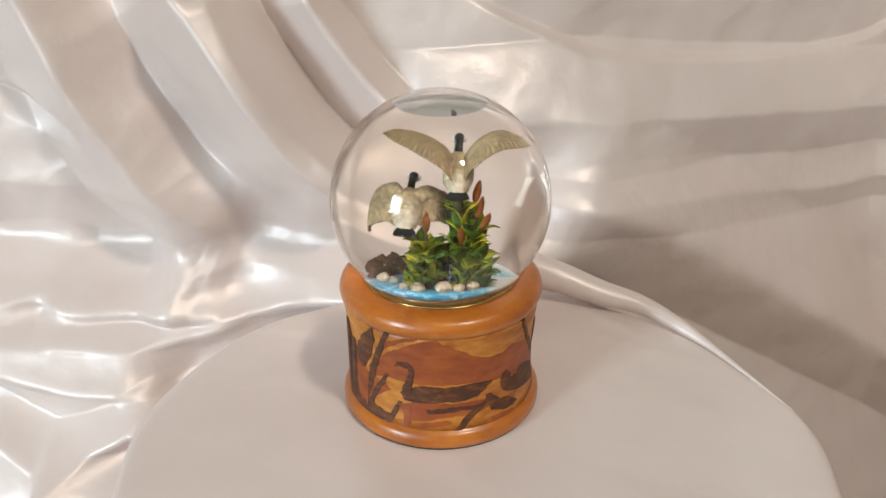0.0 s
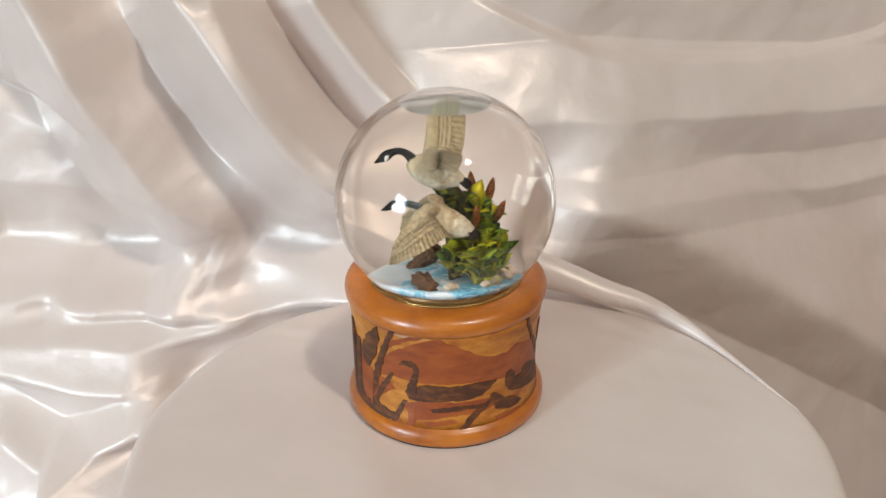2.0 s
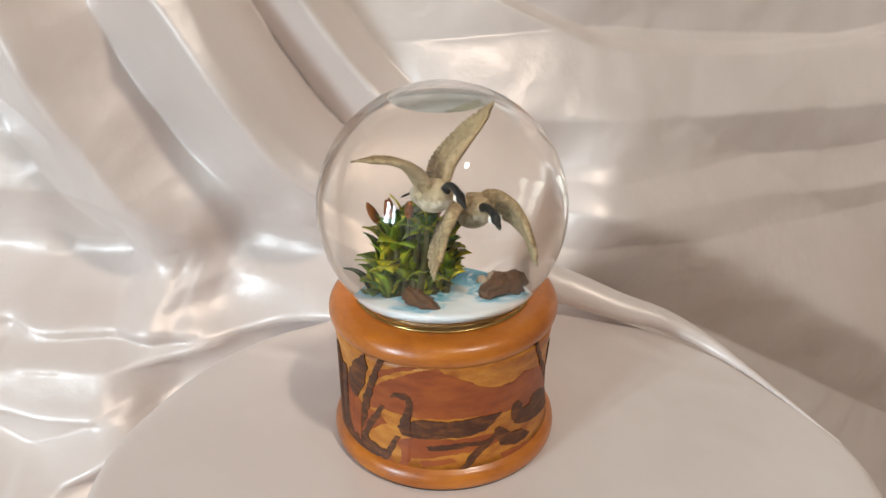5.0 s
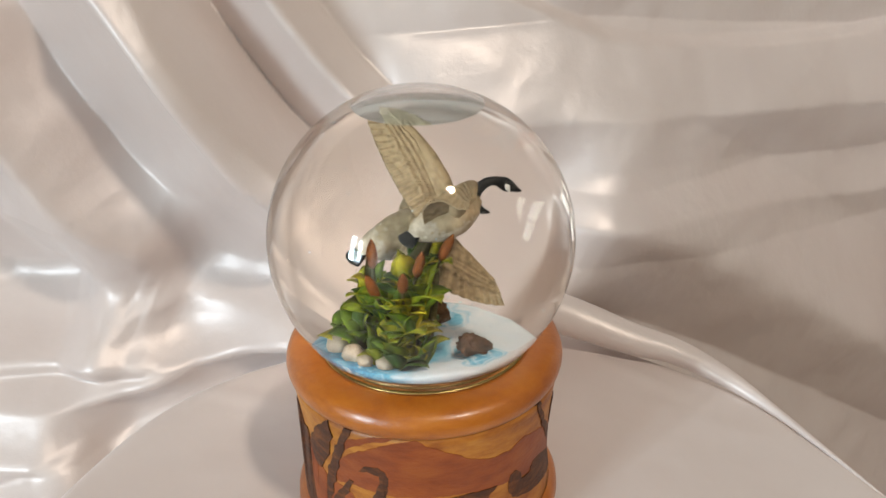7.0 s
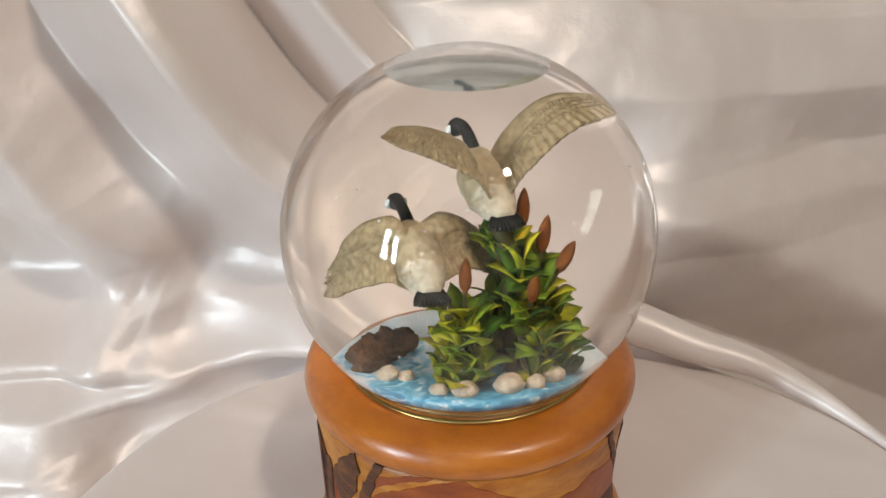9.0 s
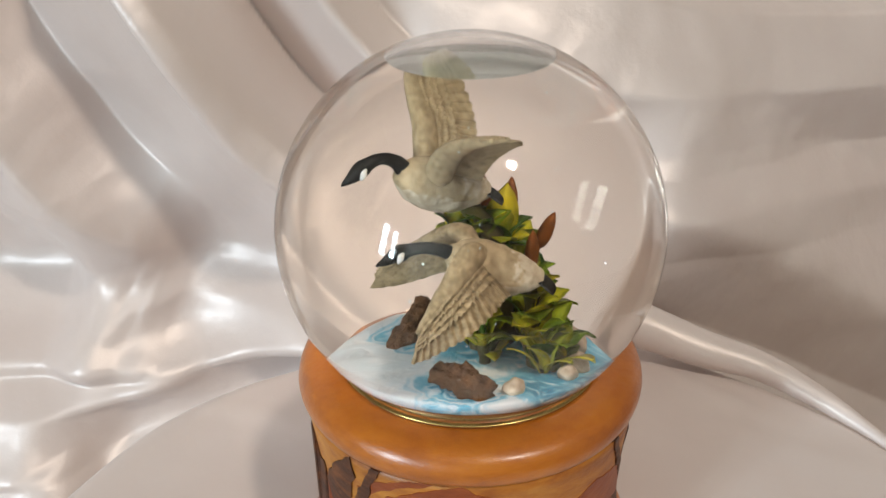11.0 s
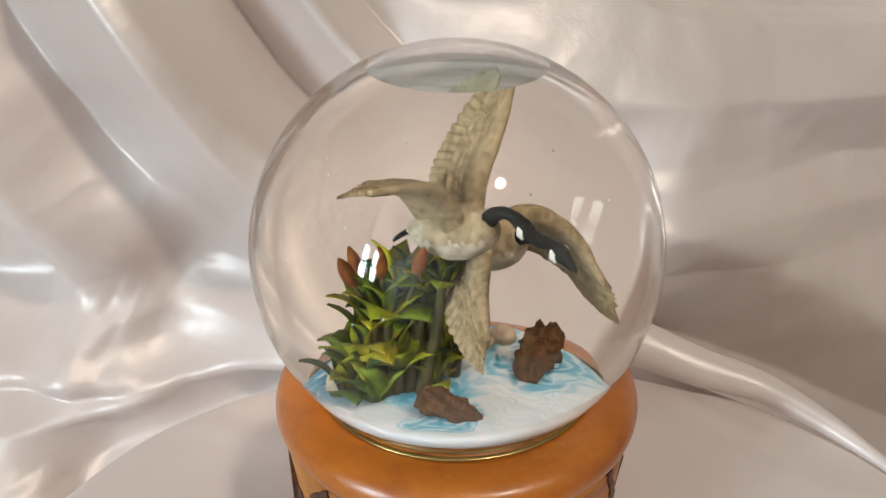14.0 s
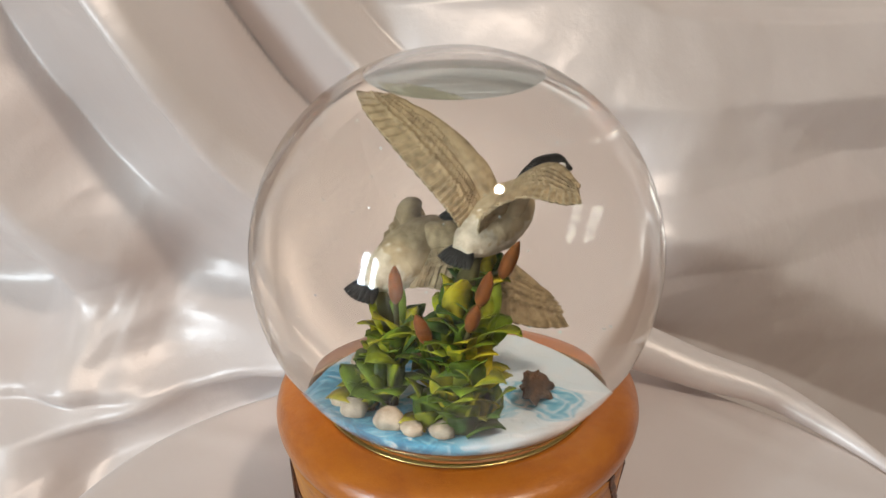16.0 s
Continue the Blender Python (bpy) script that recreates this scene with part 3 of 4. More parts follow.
relief("carved_shore", [(-25.5, 20.0), (-13.3, 23.6), (6.5, 23.0), (23.8, 22.9), (35.7, 22.0), (31.7, 18.2), (24.0, 16.5), (6.6, 16.1), (-6.7, 14.2), (-17.7, 13.4), (-18.6, 7.4), (-22.9, 7.1), (-22.0, 14.8)], 0.0002, HILL_WOOD, "russet stained ripples carved in relief")
relief("carved_goose", [(-28.5, 40.8), (-25.4, 43.7), (-19.6, 45.1), (-15.9, 43.3), (-15.0, 39.3), (-16.1, 34.3), (-16.6, 30.5), (-11.5, 32.4), (-0.0, 31.9), (13.1, 32.2), (23.5, 32.6), (31.9, 31.9), (28.1, 29.0), (23.0, 25.6), (13.9, 24.1), (-0.0, 23.8), (-13.3, 23.0), (-22.1, 23.3), (-24.2, 26.6), (-22.2, 32.0), (-19.2, 37.4), (-19.1, 41.0), (-22.6, 41.6)], 0.0008, DARK_WOOD, "dark stained swimming goose carved in relief")
relief("carved_goose", [(39.1, 33.4), (42.3, 34.1), (46.0, 31.5), (46.2, 28.3), (52.5, 27.6), (54.8, 31.0), (60.7, 30.9), (82.7, 22.7), (82.4, 20.4), (82.4, 13.0), (66.8, 16.3), (50.8, 19.4), (41.1, 22.7), (38.0, 27.5)], 0.0008, DARK_WOOD, "dark stained swimming goose carved in relief")
relief("carved_goose", [(27.5, 24.5), (30.6, 24.9), (34.0, 21.9), (39.4, 19.1), (46.4, 18.0), (52.6, 13.4), (48.4, 12.6), (40.7, 13.2), (31.8, 15.6), (28.4, 19.2)], 0.0008, DARK_WOOD, "dark stained gosling carved in relief")
relief("carved_reed", [(7.6, 8.3), (12.0, 13.3), (19.5, 19.4), (27.6, 21.9), (29.2, 20.2), (22.1, 16.3), (15.5, 11.8), (10.7, 7.7)], 0.0007, DARK_WOOD, "dark stained reed blade carved in relief")
relief("carved_reed", [(-30.3, 60.4), (-27.7, 60.4), (-34.5, 47.6), (-40.4, 36.1), (-46.5, 21.3), (-53.3, 10.5), (-59.3, 8.9), (-50.9, 22.6), (-46.4, 34.5), (-38.7, 48.1)], 0.0009, DARK_WOOD, "dark stained reed blade carved in relief")
relief("carved_reed", [(-40.7, 58.7), (-39.8, 51.3), (-44.9, 40.6), (-53.1, 31.2), (-59.4, 31.6), (-60.8, 38.8), (-51.1, 50.4)], 0.0009, DARK_WOOD, "dark stained cattail head carved in relief")
relief("carved_reed", [(-82.3, 46.3), (-69.7, 51.9), (-65.3, 28.9), (-62.0, 14.2), (-51.9, 11.8), (-32.1, 13.7), (-29.0, 10.7), (-41.3, 7.8), (-59.8, 5.3), (-76.2, 10.2)], 0.0008, DARK_WOOD, "dark stained reed clump carved in relief")
relief("carved_reed", [(-33.5, 35.2), (-31.1, 34.7), (-39.3, 24.0), (-46.0, 13.0), (-50.6, 12.4), (-43.1, 24.5)], 0.0007, DARK_WOOD, "dark stained reed blade carved in relief")
relief("carved_reed", [(-26.6, 22.2), (-23.2, 21.8), (-27.3, 13.5), (-30.6, 8.9), (-33.1, 8.8), (-30.4, 14.8)], 0.0007, DARK_WOOD, "dark stained reed blade carved in relief")
relief("carved_reed", [(49.6, 61.0), (51.9, 60.1), (62.0, 45.9), (82.7, 29.3), (82.6, 23.5), (76.8, 26.4), (65.0, 39.1), (55.4, 50.5)], 0.0009, DARK_WOOD, "dark stained reed blade carved in relief")
relief("carved_reed", [(72.9, 48.8), (82.7, 46.0), (82.6, 33.3), (79.2, 33.6)], 0.0009, DARK_WOOD, "dark stained reed blade carved in relief")

# The glass ball: outer face, inner face against the liquid, inner face against the air pocket, and the liquid's surface.
R_OUT, R_IN, LEVEL = 0.0500, 0.0482, 0.0440


def ball(r, z0, z1, n=144, k=96):
    prof = []
    for i in range(k + 1):
        a0, a1 = math.asin(max(-1, z0 / r)), math.asin(min(1, z1 / r))
        a = a0 + (a1 - a0) * i / k
        prof.append((max(r * math.cos(a), 1e-6), r * math.sin(a)))
    return lathe(prof, n, False)


def clear(name, vf, mat, label):
    ob = solid(name, vf[0], vf[1], mat, globe, label)
    ob.location = GLOBE
    ob.visible_shadow = False
    return ob


clear("glass_ball", ball(R_OUT, -R_OUT, R_OUT), GLASS_OUT, "clear glass ball")
clear("liquid", ball(R_IN, -R_IN, LEVEL), GLASS_WATER, "clear liquid filling the glass ball")
clear("air_pocket", ball(R_IN, LEVEL, R_IN), GLASS_AIR, "air pocket under the top of the glass")
RL = math.sqrt(R_IN ** 2 - LEVEL ** 2)
clear("liquid_surface", lathe([(1e-6, LEVEL), (RL * 0.5, LEVEL), (RL * 0.9, LEVEL), (RL, LEVEL)][::-1], 144, False), WATER_AIR, "still surface of the liquid under the air pocket")

# ---- the turning scene inside: x to the geese's right, y ahead of them, z up from the ball's centre ----
pond_scene = tagged(new("goose_pond_figurine"), "painted resin geese flying over reeds and a blue pond", "figurine")
pond_scene.location = GLOBE
FLOOR = -0.0283
v, f = lathe([(1e-6, FLOOR + 0.0006), (0.009, FLOOR + 0.0006), (0.018, FLOOR + 0.0005), (0.0231, FLOOR + 0.0003), (0.0249, FLOOR - 0.0001), (0.0255, FLOOR - 0.0007), (0.0250, FLOOR - 0.0034), (0.0, FLOOR - 0.0033)], 128, False)
solid("pond", [Vector(p) + Vector((0, 0, 0.0005 * noise.noise(Vector(p) * 220))) if p[2] > FLOOR - 0.0003 else p for p in v], f, POND, pond_scene, "white and blue swirled painted pond")
v, f = lathe([(0.0, FLOOR - 0.0030), (0.0244, FLOOR - 0.0030), (0.0250, FLOOR - 0.0042), (0.0246, FLOOR - 0.0070), (0.0230, -0.0395), (0.0, -0.0395)], 96, False)
solid("plinth", v, f, PLINTH, pond_scene, "dark bronze plinth under the pond")


def feather(base, way, up, length, width, n=6):
    """A thin tapered feather with a raised shaft."""
    way = way.normalized()
    side = way.cross(up).normalized()
    nrm = side.cross(way).normalized()
    verts, faces = [], []
    shape = [0.55, 0.85, 1.0, 0.98, 0.8, 0.35]
    for k in range(n):
        u = k / (n - 1)
        c = base + way * length * u - nrm * 0.09 * length * u * u
        w = width * shape[k]
        verts += [c - side * w, c + nrm * 0.00035, c + side * w, c - nrm * 0.00025]
    for k in range(n - 1):
        o = 4 * k
        for i in range(4):
            j = (i + 1) % 4
            faces.append((o + i, o + j, o + 4 + j, o + 4 + i))
    faces += [(3, 2, 1, 0), tuple(4 * (n - 1) + i for i in range(4))]
    return verts, faces


def wing(parent, path, back, up, chord, label, count=20):
    """A spread wing of cast resin: a rounded leading arm and a thin blade cut into overlapping rows of coverts and long flight feathers."""
    back, up = Vector(back).normalized(), Vector(up).normalized()
    nu, nv = 150, 40
    pts = curve_points(path, nu)
    edges = (0.16, 0.30, 0.44, 0.60)
    tops, unders = [], []
    for i in range(nu):
        u = i / (nu - 1)
        span = (pts[min(i + 1, nu - 1)] - pts[max(i - 1, 0)]).normalized()
        q = max(0.0, (u - 0.25) / 0.75)
        way = (back * (1 - 0.62 * q ** 1.8) + span * (0.80 * q ** 1.5 + 0.10)).normalized()
        nrm = (up - way * up.dot(way)).normalized()
        cell = u * count
        notch = abs(2 * (cell - math.floor(cell)) - 1) ** 3
        length = chord * (0.78 + 0.34 * math.sin(math.pi * min(1, 0.2 + 0.62 * u)) - 0.30 * q ** 4) * (1 - 0.035 * notch)
        for j in range(nv):
            v = j / (nv - 1)
            thick = 0.0013 * (1 - v) ** 1.6 + 0.00042 + 0.0004 * math.exp(-(v / 0.12) ** 2)
            thick *= 1 - 0.55 * q ** 3
            low = 0.0
            for row, e in enumerate(edges):
                c = u * (count * (2.0 - 0.25 * row)) + 0.5 * (row % 2)
                edge = e - 0.055 * abs(2 * (c - math.floor(c)) - 1) ** 2
                if v < edge:
                    step = 0.00085 * ((v - low) / max(edge - low, 0.02)) ** 1.3 + 0.00010
                    break
                low = edge
            else:
                step = 0.00010 - 0.00030 * notch ** 1.5 + 0.00032 * (0.5 + 0.5 * math.cos(2 * math.pi * (cell - 0.5))) ** 3
            c = pts[i] + way * length * v - nrm * 0.07 * length * v * v
            c += noise.noise_vector(c * 700) * 0.00018
            tops.append(c + nrm * (thick * 0.5 + step))
            unders.append(c - nrm * thick * 0.5)
    o = nu * nv
    faces = []
    for i in range(nu - 1):
        for j in range(nv - 1):
            a, b, c, d = i * nv + j, i * nv + j + 1, (i + 1) * nv + j + 1, (i + 1) * nv + j
            faces += [(a, b, c, d), (o + d, o + c, o + b, o + a)]
        a, d = i * nv, (i + 1) * nv
        faces += [(a, d, o + d, o + a), (a + nv - 1, o + a + nv - 1, o + d + nv - 1, d + nv - 1)]
    for j in range(nv - 1):
        a, b = (nu - 1) * nv + j, (nu - 1) * nv + j + 1
        faces += [(j, o + j, o + j + 1, j + 1), (a, b, o + b, o + a)]
    arm = loft(path, [(0.0029, 0.0021), (0.0029, 0.0020), (0.0021, 0.0014), (0.0008, 0.0006)], 12, 30, 0.0002, up=up)
    v, f = merge((tops + unders, faces), arm)
    return solid("wing", v, f, QUILL, parent, label)


def goose(at, turn, neck, wings):
    g = tagged(new("goose"), "brown goose with black neck and white cheek, wings spread")
    g.parent = pond_scene
    g.matrix_basis = Matrix.Translation(at) @ pose(0, 0, 0, *turn)
    v, f = loft([(0, -0.0102, -0.0006), (0, -0.0070, -0.0004), (0, -0.001, -0.0002), (0, 0.005, 0.0010), (0, 0.0092, 0.0022)], [(0.0020, 0.0014), (0.0038, 0.0034), (0.0052, 0.0052), (0.0046, 0.0047), (0.0018, 0.0020)], 36, 70, 0.0003)
    body = solid("body", v, f, [DOWN, CREAM], g, "brown feathered back and cream belly")
    for poly in body.data.polygons:
        c = poly.center
        low = c.z < -0.0006 + 0.05 * c.y + 0.0012 * noise.noise(Vector(c) * 900)
        poly.material_index = 1 if low or c.y < -0.0046 + 0.004 * noise.noise(Vector(c) * 900) else 0
    v, f = loft(neck, [(0.0019, 0.0021), (0.0014, 0.0015), (0.0012, 0.0012), (0.0013, 0.0013), (0.0017, 0.0018), (0.0011, 0.0012), (0.0007, 0.0006), (0.0002, 0.0002)], 14, 44, 0.00012)
    solid("neck_and_head", v, f, BLACK, g, "glossy black neck, head and bill")
    hx, hy, hz = neck[4]
    for s in (-1, 1):
        v, f = loft([(hx + s * 0.0013, hy - 0.0006, hz + 0.0010), (hx + s * 0.00165, hy - 0.0002, hz), (hx + s * 0.0012, hy - 0.0001, hz - 0.0014)], [(0.0003, 0.0003), (0.0006, 0.0008), (0.0003, 0.0004)], 8, 10)
        solid("cheek_patch", v, f, WHITE, g, "white cheek patch")
    pieces = []
    for i in range(9):
        a = radians(-38 + 76 * i / 8)
        pieces.append(feather(Vector((0.0016 * math.sin(a), -0.0086, 0.0000)), Vector((math.sin(a), -math.cos(a), -0.30)), Vector((0, 0, 1)), 0.0050, 0.0010))
    v, f = merge(*pieces)
    solid("tail", v, f, BLACK, g, "fanned black tail feathers")
    for path, back, up, chord in wings:
        wing(g, path, back, up, chord, "spread wing with rows of tan feathers")
    return g


NECK_HIGH = [(0, 0.0068, 0.0018), (0, 0.0096, 0.0042), (0, 0.0126, 0.0050), (0, 0.0152, 0.0040), (0, 0.0170, 0.0022), (0, 0.0184, 0.0006), (0, 0.0195, -0.0006), (0, 0.0203, -0.0014)]
NECK_LOW = [(0, 0.0068, 0.0010), (0, 0.0098, 0.0022), (0, 0.0136, 0.0024), (0, 0.0168, 0.0016), (0, 0.0192, 0.0002), (0, 0.0208, -0.0012), (0, 0.0221, -0.0024), (0, 0.0230, -0.0032)]
goose((0.0058, 0.0046, 0.0070), (11, 0, 2), NECK_HIGH, [
    ([(-0.0028, 0.0018, 0.0026), (-0.0064, 0.0018, 0.0092), (-0.0138, 0.0016, 0.0150), (-0.0228, -0.0006, 0.0202)], (0.15, -1, -0.04), (0.35, -0.2, 0.9), 0.0094),
    ([(0.0030, 0.0022, 0.0026), (0.0066, 0.0026, 0.0090), (0.0140, 0.0036, 0.0146), (0.0240, 0.0004, 0.0170)], (-0.15, -1, -0.04), (-0.35, -0.2, 0.9), 0.0094),
])
goose((-0.0112, -0.0016, -0.0040), (13, 0, -6), NECK_LOW, [
    ([(-0.0012, 0.0034, 0.0020), (-0.0058, 0.0064, 0.0040), (-0.0108, 0.0104, -0.0012), (-0.0126, 0.0146, -0.0112)], (-0.14, -0.80, -0.58), (-0.92, 0.10, 0.38), 0.0102),
    ([(0.0012, 0.0034, 0.0020), (0.0066, 0.0064, 0.0038), (0.0134, 0.0108, -0.0026), (0.0186, 0.0164, -0.0112)], (0.30, -0.76, -0.50), (0.76, 0.32, 0.50), 0.0098),
])


# ---- reeds ----
def leaf_mesh(name, length, width, bend, twist):
    verts, faces = [], []
    n = 7
    for k in range(n):
        u = k / (n - 1)
        a = bend * u * u
        c = Vector((math.sin(a) * length * u, 0, math.cos(a * 0.75) * length * u))
        w = width * (0.40 + 1.25 * u) * (1 - u ** 2.2) + 0.0001
        rot = Matrix.Rotation(twist * u, 3, "Z")
        side, nrm = rot @ Vector((0, 1, 0)), rot @ Vector((-math.cos(a), 0, math.sin(a)))
        verts += [c - side * w, c - nrm * 0.00045, c + side * w, c - nrm * 0.0001]
    for k in range(n - 1):
        o = 4 * k
        for i in range(4):
            j = (i + 1) % 4
            faces.append((o + i, o + j, o + 4 + j, o + 4 + i))
    faces += [(3, 2, 1, 0), tuple(4 * (n - 1) + i for i in range(4))]
    return mesh_of(name, verts, faces, LEAF)


LEAVES = [leaf_mesh("leaf", 0.0080, 0.0040, 0.60, 0.3), leaf_mesh("leaf", 0.0074, 0.0044, 0.90, -0.4), leaf_mesh("leaf", 0.0098, 0.0036, 0.45, 0.5), leaf_mesh("leaf", 0.0062, 0.0042, 1.15, 0.2)]


def clump(at, tufts, label, seed):
    """A clump of several tufts: (x, y, z, leaves, size), each a whorl of leaves round its own stalk."""
    rnd = random.Random(seed)
    plant = tagged(new("reed_clump"), label)
    plant.parent = pond_scene
    plant.location = at
    for x, y, z, count, size in tufts:
        turn = rnd.uniform(0, 6.28)
        out = math.atan2(y, x)
        for i in range(count):
            u = (i + 0.5) / count
            a = turn + 2.39996 * i + rnd.uniform(-0.35, 0.35)
            lean = 52 - 44 * u + rnd.uniform(-9, 9)
            ob = new("leaf", LEAVES[rnd.choice((0, 0, 1, 1, 2, 2, 3))])
            ob.parent = plant
            k = size * rnd.uniform(0.8, 1.15)
            place = (x + 0.0007 * math.cos(a), y + 0.0007 * math.sin(a), z + 0.0024 * u)
            ob.matrix_basis = Matrix.Translation(place) @ pose(0, 0, 0, 0, 0, math.degrees(a)) @ pose(0, 0, 0, 0, lean - 20, 0) @ pose(0, 0, 0, 0, 0, rnd.uniform(-25, 25)) @ Matrix.Scale(k, 4)
        v, f = loft([(x * 0.6, y * 0.6, -0.001), (x * 0.85, y * 0.85, z * 0.5), (x, y, z + 0.002)], [(0.0013, 0.0013), (0.0011, 0.0011), (0.0008, 0.0008)], 8, 8, 0.0002, up=Vector((0.3, 1, 0)))
        solid("stalk", v, f, STALK, plant, "dark green stalk")
    return plant


clump((0.0085, -0.0095, FLOOR), [(0.000, -0.0062, 0.0002, 8, 0.85), (0.0055, -0.004, 0.0002, 9, 0.9), (0.0060, 0.0025, 0.0004, 8, 0.9), (0.003, -0.0042, 0.0045, 11, 1.0), (0.0050, 0.000, 0.0075, 11, 1.0), (0.001, 0.0042, 0.005, 8, 0.95), (-0.0015, -0.0030, 0.0095, 11, 1.0), (0.0028, -0.001, 0.0130, 11, 1.0), (0.0035, 0.003, 0.0155, 9, 1.0), (0.000, 0.001, 0.0180, 9, 1.0), (-0.0018, 0.0070, 0.0215, 10, 0.85), (-0.003, 0.0035, 0.0120, 8, 0.9), (-0.0028, 0.0110, 0.0225, 7, 0.7)], "thick clump of glossy green reed leaves", 3)
clump((-0.0056, -0.0122, FLOOR), [(-0.0015, -0.0036, 0.0002, 9, 0.85), (-0.0038, 0.000, 0.0003, 8, 0.85), (0.0022, -0.0026, 0.0022, 8, 0.9), (-0.0015, 0.001, 0.0045, 9, 1.0), (0.0012, 0.0005, 0.0080, 9, 1.0), (-0.0008, 0.002, 0.0105, 8, 0.95)], "low clump of glossy green reed leaves", 8)
clump((0.0000, -0.0040, FLOOR), [(0.000, 0.000, 0.001, 8, 0.65), (-0.003, 0.002, 0.004, 8, 0.7), (0.002, 0.001, 0.0065, 8, 0.7), (0.005, 0.002, 0.001, 7, 0.65)], "dark green clump of reed leaves", 11)


def cattail(base, tip, label="brown cattail head on a green stem"):
    ct = tagged(new("cattail"), label)
    ct.parent = pond_scene
    b, t = Vector(base), Vector(tip)
    v, f = loft([b, (b + t) / 2, t], [(0.0005, 0.0005)] * 3, 8, 6, up=Vector((0, 1, 0)))
    solid("stem", v, f, STALK, ct, "green stem")
    w = (t - b).normalized()
    v, f = loft([t - w * 0.0008, t + w * 0.0006, t + w * 0.0030, t + w * 0.0054, t + w * 0.0072], [(0.0004, 0.0004), (0.0012, 0.0012), (0.0014, 0.0014), (0.0010, 0.0010), (0.0002, 0.0002)], 10, 14, 0.0001, up=Vector((0, 1, 0)))
    solid("head", v, f, CATTAIL, ct, "velvety brown cattail head")


cattail((0.0095, -0.0090, FLOOR + 0.012), (0.0132, -0.0072, -0.0030))
cattail((0.0100, -0.0100, FLOOR + 0.012), (0.0152, -0.0120, -0.0058))
cattail((-0.0048, -0.0105, FLOOR + 0.008), (-0.0047, -0.0112, -0.0072))
cattail((0.0085, -0.0060, FLOOR + 0.014), (0.0118, 0.0002, -0.0004))
cattail((0.0080, -0.0120, FLOOR + 0.010), (0.0080, -0.0160, -0.0095))
v, f = loft([(0.0075, -0.008, FLOOR), (0.007, -0.007, FLOOR + 0.02), (0.0055, 0.001, 0.0050)], [(0.003, 0.003), (0.0024, 0.0024), (0.0014, 0.0014)], 12, 16, 0.0007, up=Vector((0, 1, 0)))
solid("support", v, f, STALK, pond_scene, "dark green stalks that carry the upper goose")
v, f = loft([(-0.0055, -0.0110, FLOOR + 0.004), (-0.0070, -0.0105, FLOOR + 0.014), (-0.0112, -0.0090, -0.0075)], [(0.0020, 0.0020), (0.0016, 0.0016), (0.0012, 0.0012)], 12, 16, 0.0006, up=Vector((0, 1, 0)))
solid("support", v, f, STALK, pond_scene, "dark green stalks that carry the lower goose")


def stone(at, size, seed):
    bm = bmesh.new()
    bmesh.ops.create_icosphere(bm, subdivisions=3, radius=1.0)
    for q in bm.verts:
        k = 1 + 0.22 * noise.noise(q.co * 1.4 + Vector((seed * 7.3, 0, 0))) + 0.05 * noise.noise(q.co * 5 + Vector((seed, 3, 0)))
        q.co = Vector((q.co.x * size[0], q.co.y * size[1], q.co.z * size[2])) * k
    ob = part("stone", bm, STONE, pond_scene, "pale rounded stone", True)
    ob.location = at


for i, (x, y, s) in enumerate([(-0.0134, -0.0176, 1.0), (-0.0082, -0.0203, 1.25), (0.0018, -0.0212, 1.5), (0.0080, -0.0212, 1.1), (-0.0205, -0.0045, 1.15), (-0.0168, -0.0060, 0.8), (0.0130, -0.0175, 1.2)]):
    stone((0.92 * x, 0.92 * y, FLOOR + 0.0012 * s), (0.0021 * s, 0.0019 * s, 0.0017 * s), i)


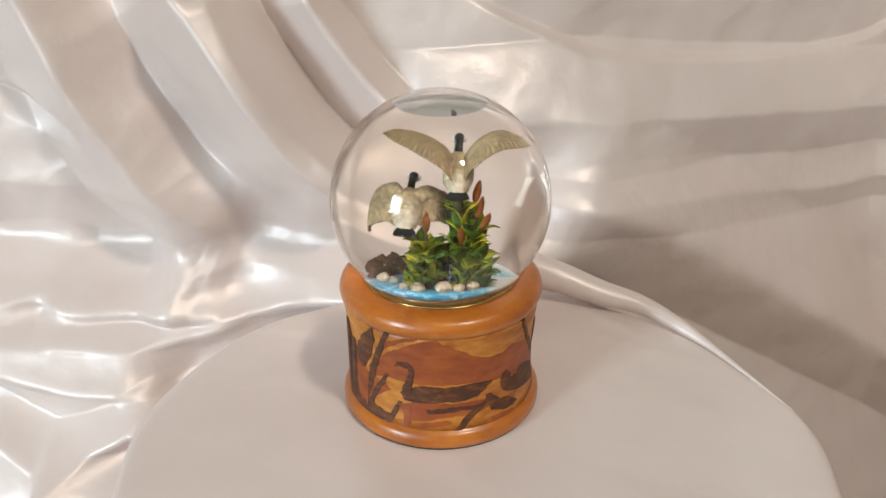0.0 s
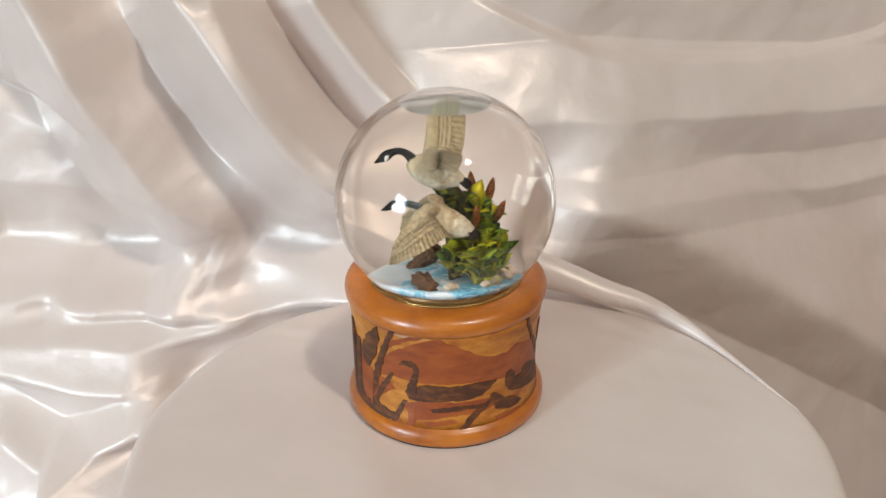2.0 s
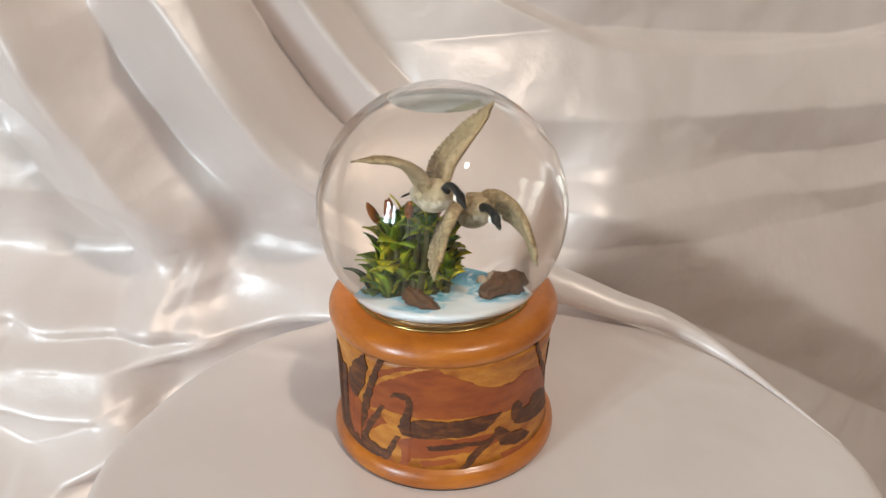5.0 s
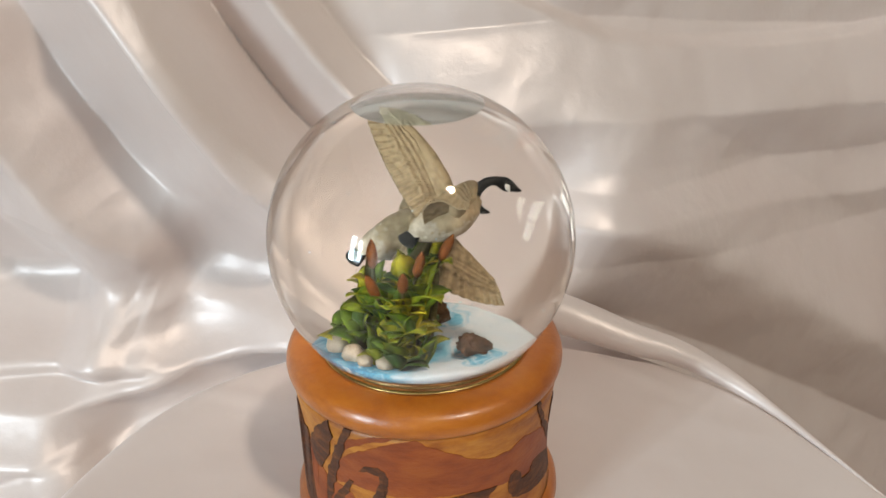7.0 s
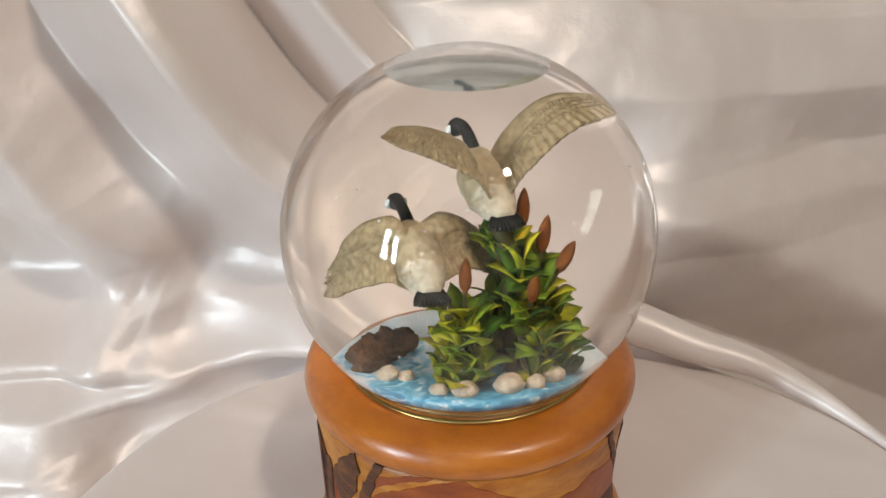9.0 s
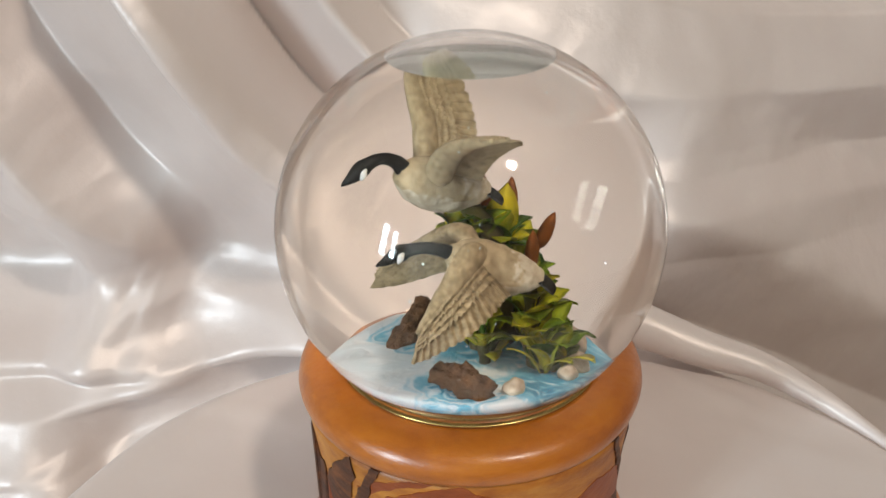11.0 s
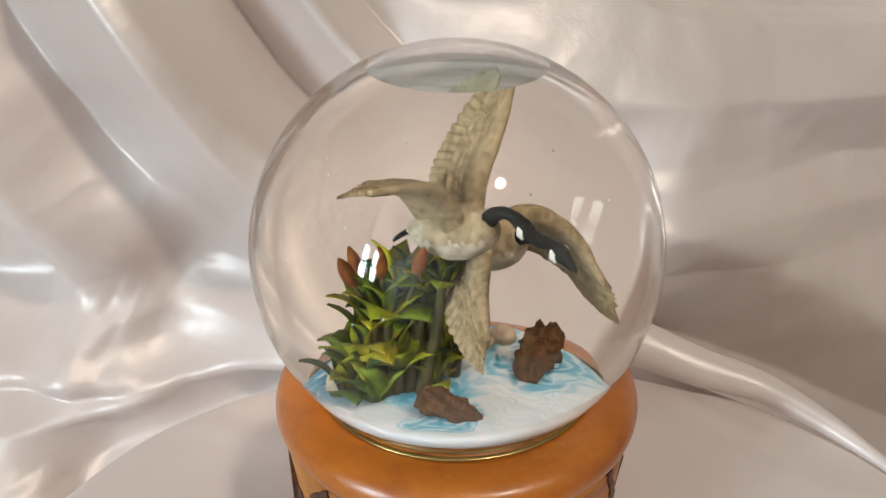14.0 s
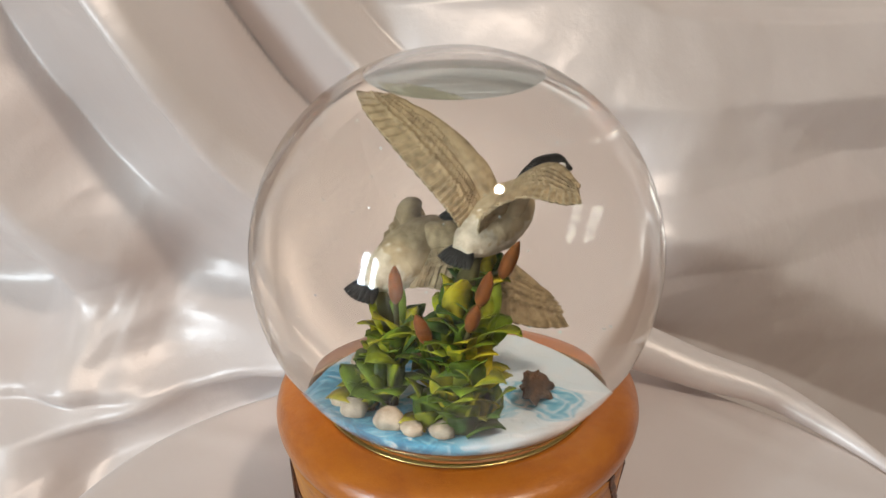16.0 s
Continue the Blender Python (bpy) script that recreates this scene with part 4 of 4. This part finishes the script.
def log(path, sizes, label):
    n, steps = 28, 34
    v, f = loft(path, sizes, n, steps, 0.0004, up=Vector((0.1, 0.2, 1)))
    out = []
    for k in range(steps):
        ring = v[k * n:(k + 1) * n]
        mid = sum(ring, Vector()) / n
        for i, q in enumerate(ring):
            ridge = 0.20 * math.sin(7 * 2 * math.pi * i / n + 0.12 * k) + 0.42 * noise.noise(q * 330) + 0.26 * noise.noise(q * 1100)
            out.append(mid + (q - mid) * (1 + ridge))
    v = out
    solid("log", v, f, BARK, pond_scene, label)


log([(-0.0222, 0.0024, FLOOR + 0.0020), (-0.0186, 0.0044, FLOOR + 0.0026), (-0.0140, 0.0066, FLOOR + 0.0028), (-0.0086, 0.0088, FLOOR + 0.0016)], [(0.0026, 0.0030), (0.0029, 0.0032), (0.0028, 0.0031), (0.0016, 0.0018)], "rough brown half-sunken log")
log([(0.0086, 0.0128, FLOOR + 0.0002), (0.0106, 0.0098, FLOOR + 0.0018), (0.0130, 0.0064, FLOOR + 0.0034), (0.0150, 0.0036, FLOOR + 0.0052)], [(0.0012, 0.0010), (0.0022, 0.0020), (0.0024, 0.0024), (0.0017, 0.0020)], "rough brown broken stump leaning over the water")


def glitter():
    rnd = random.Random(5)
    verts, faces = [], []
    for i in range(90):
        p = Vector((rnd.uniform(-1, 1), rnd.uniform(-1, 1), rnd.uniform(-0.6, 0.9)))
        if p.length > 0.95:
            continue
        p *= 0.045
        a, b = Vector((rnd.gauss(0, 1), rnd.gauss(0, 1), rnd.gauss(0, 1))).normalized(), Vector((rnd.gauss(0, 1), rnd.gauss(0, 1), rnd.gauss(0, 1))).normalized()
        n = a.cross(b).normalized()
        b = n.cross(a)
        o, r = len(verts), rnd.uniform(0.00018, 0.00034)
        for h in (-0.00002, 0.00002):
            verts += [p + n * h + r * (a * math.cos(k * math.pi / 3) + b * math.sin(k * math.pi / 3)) for k in range(6)]
        faces += [tuple(range(o + 5, o - 1, -1)), tuple(range(o + 6, o + 12))] + [(o + k, o + (k + 1) % 6, o + 6 + (k + 1) % 6, o + 6 + k) for k in range(6)]
    ob = solid("glitter", verts, faces, FLAKE, pond_scene, "tiny iridescent glitter flakes", False)
    tagged(ob, kind="stuff")


glitter()


# ---- the turning of the scene ----
def motions():
    rows = []
    for k in range(33):
        t = 0.5 * k
        rows.append((t, pose(GLOBE.x, GLOBE.y, GLOBE.z, 0, 0, 42.35 * (t - 8.55))))
    walk(pond_scene, rows)


motions()
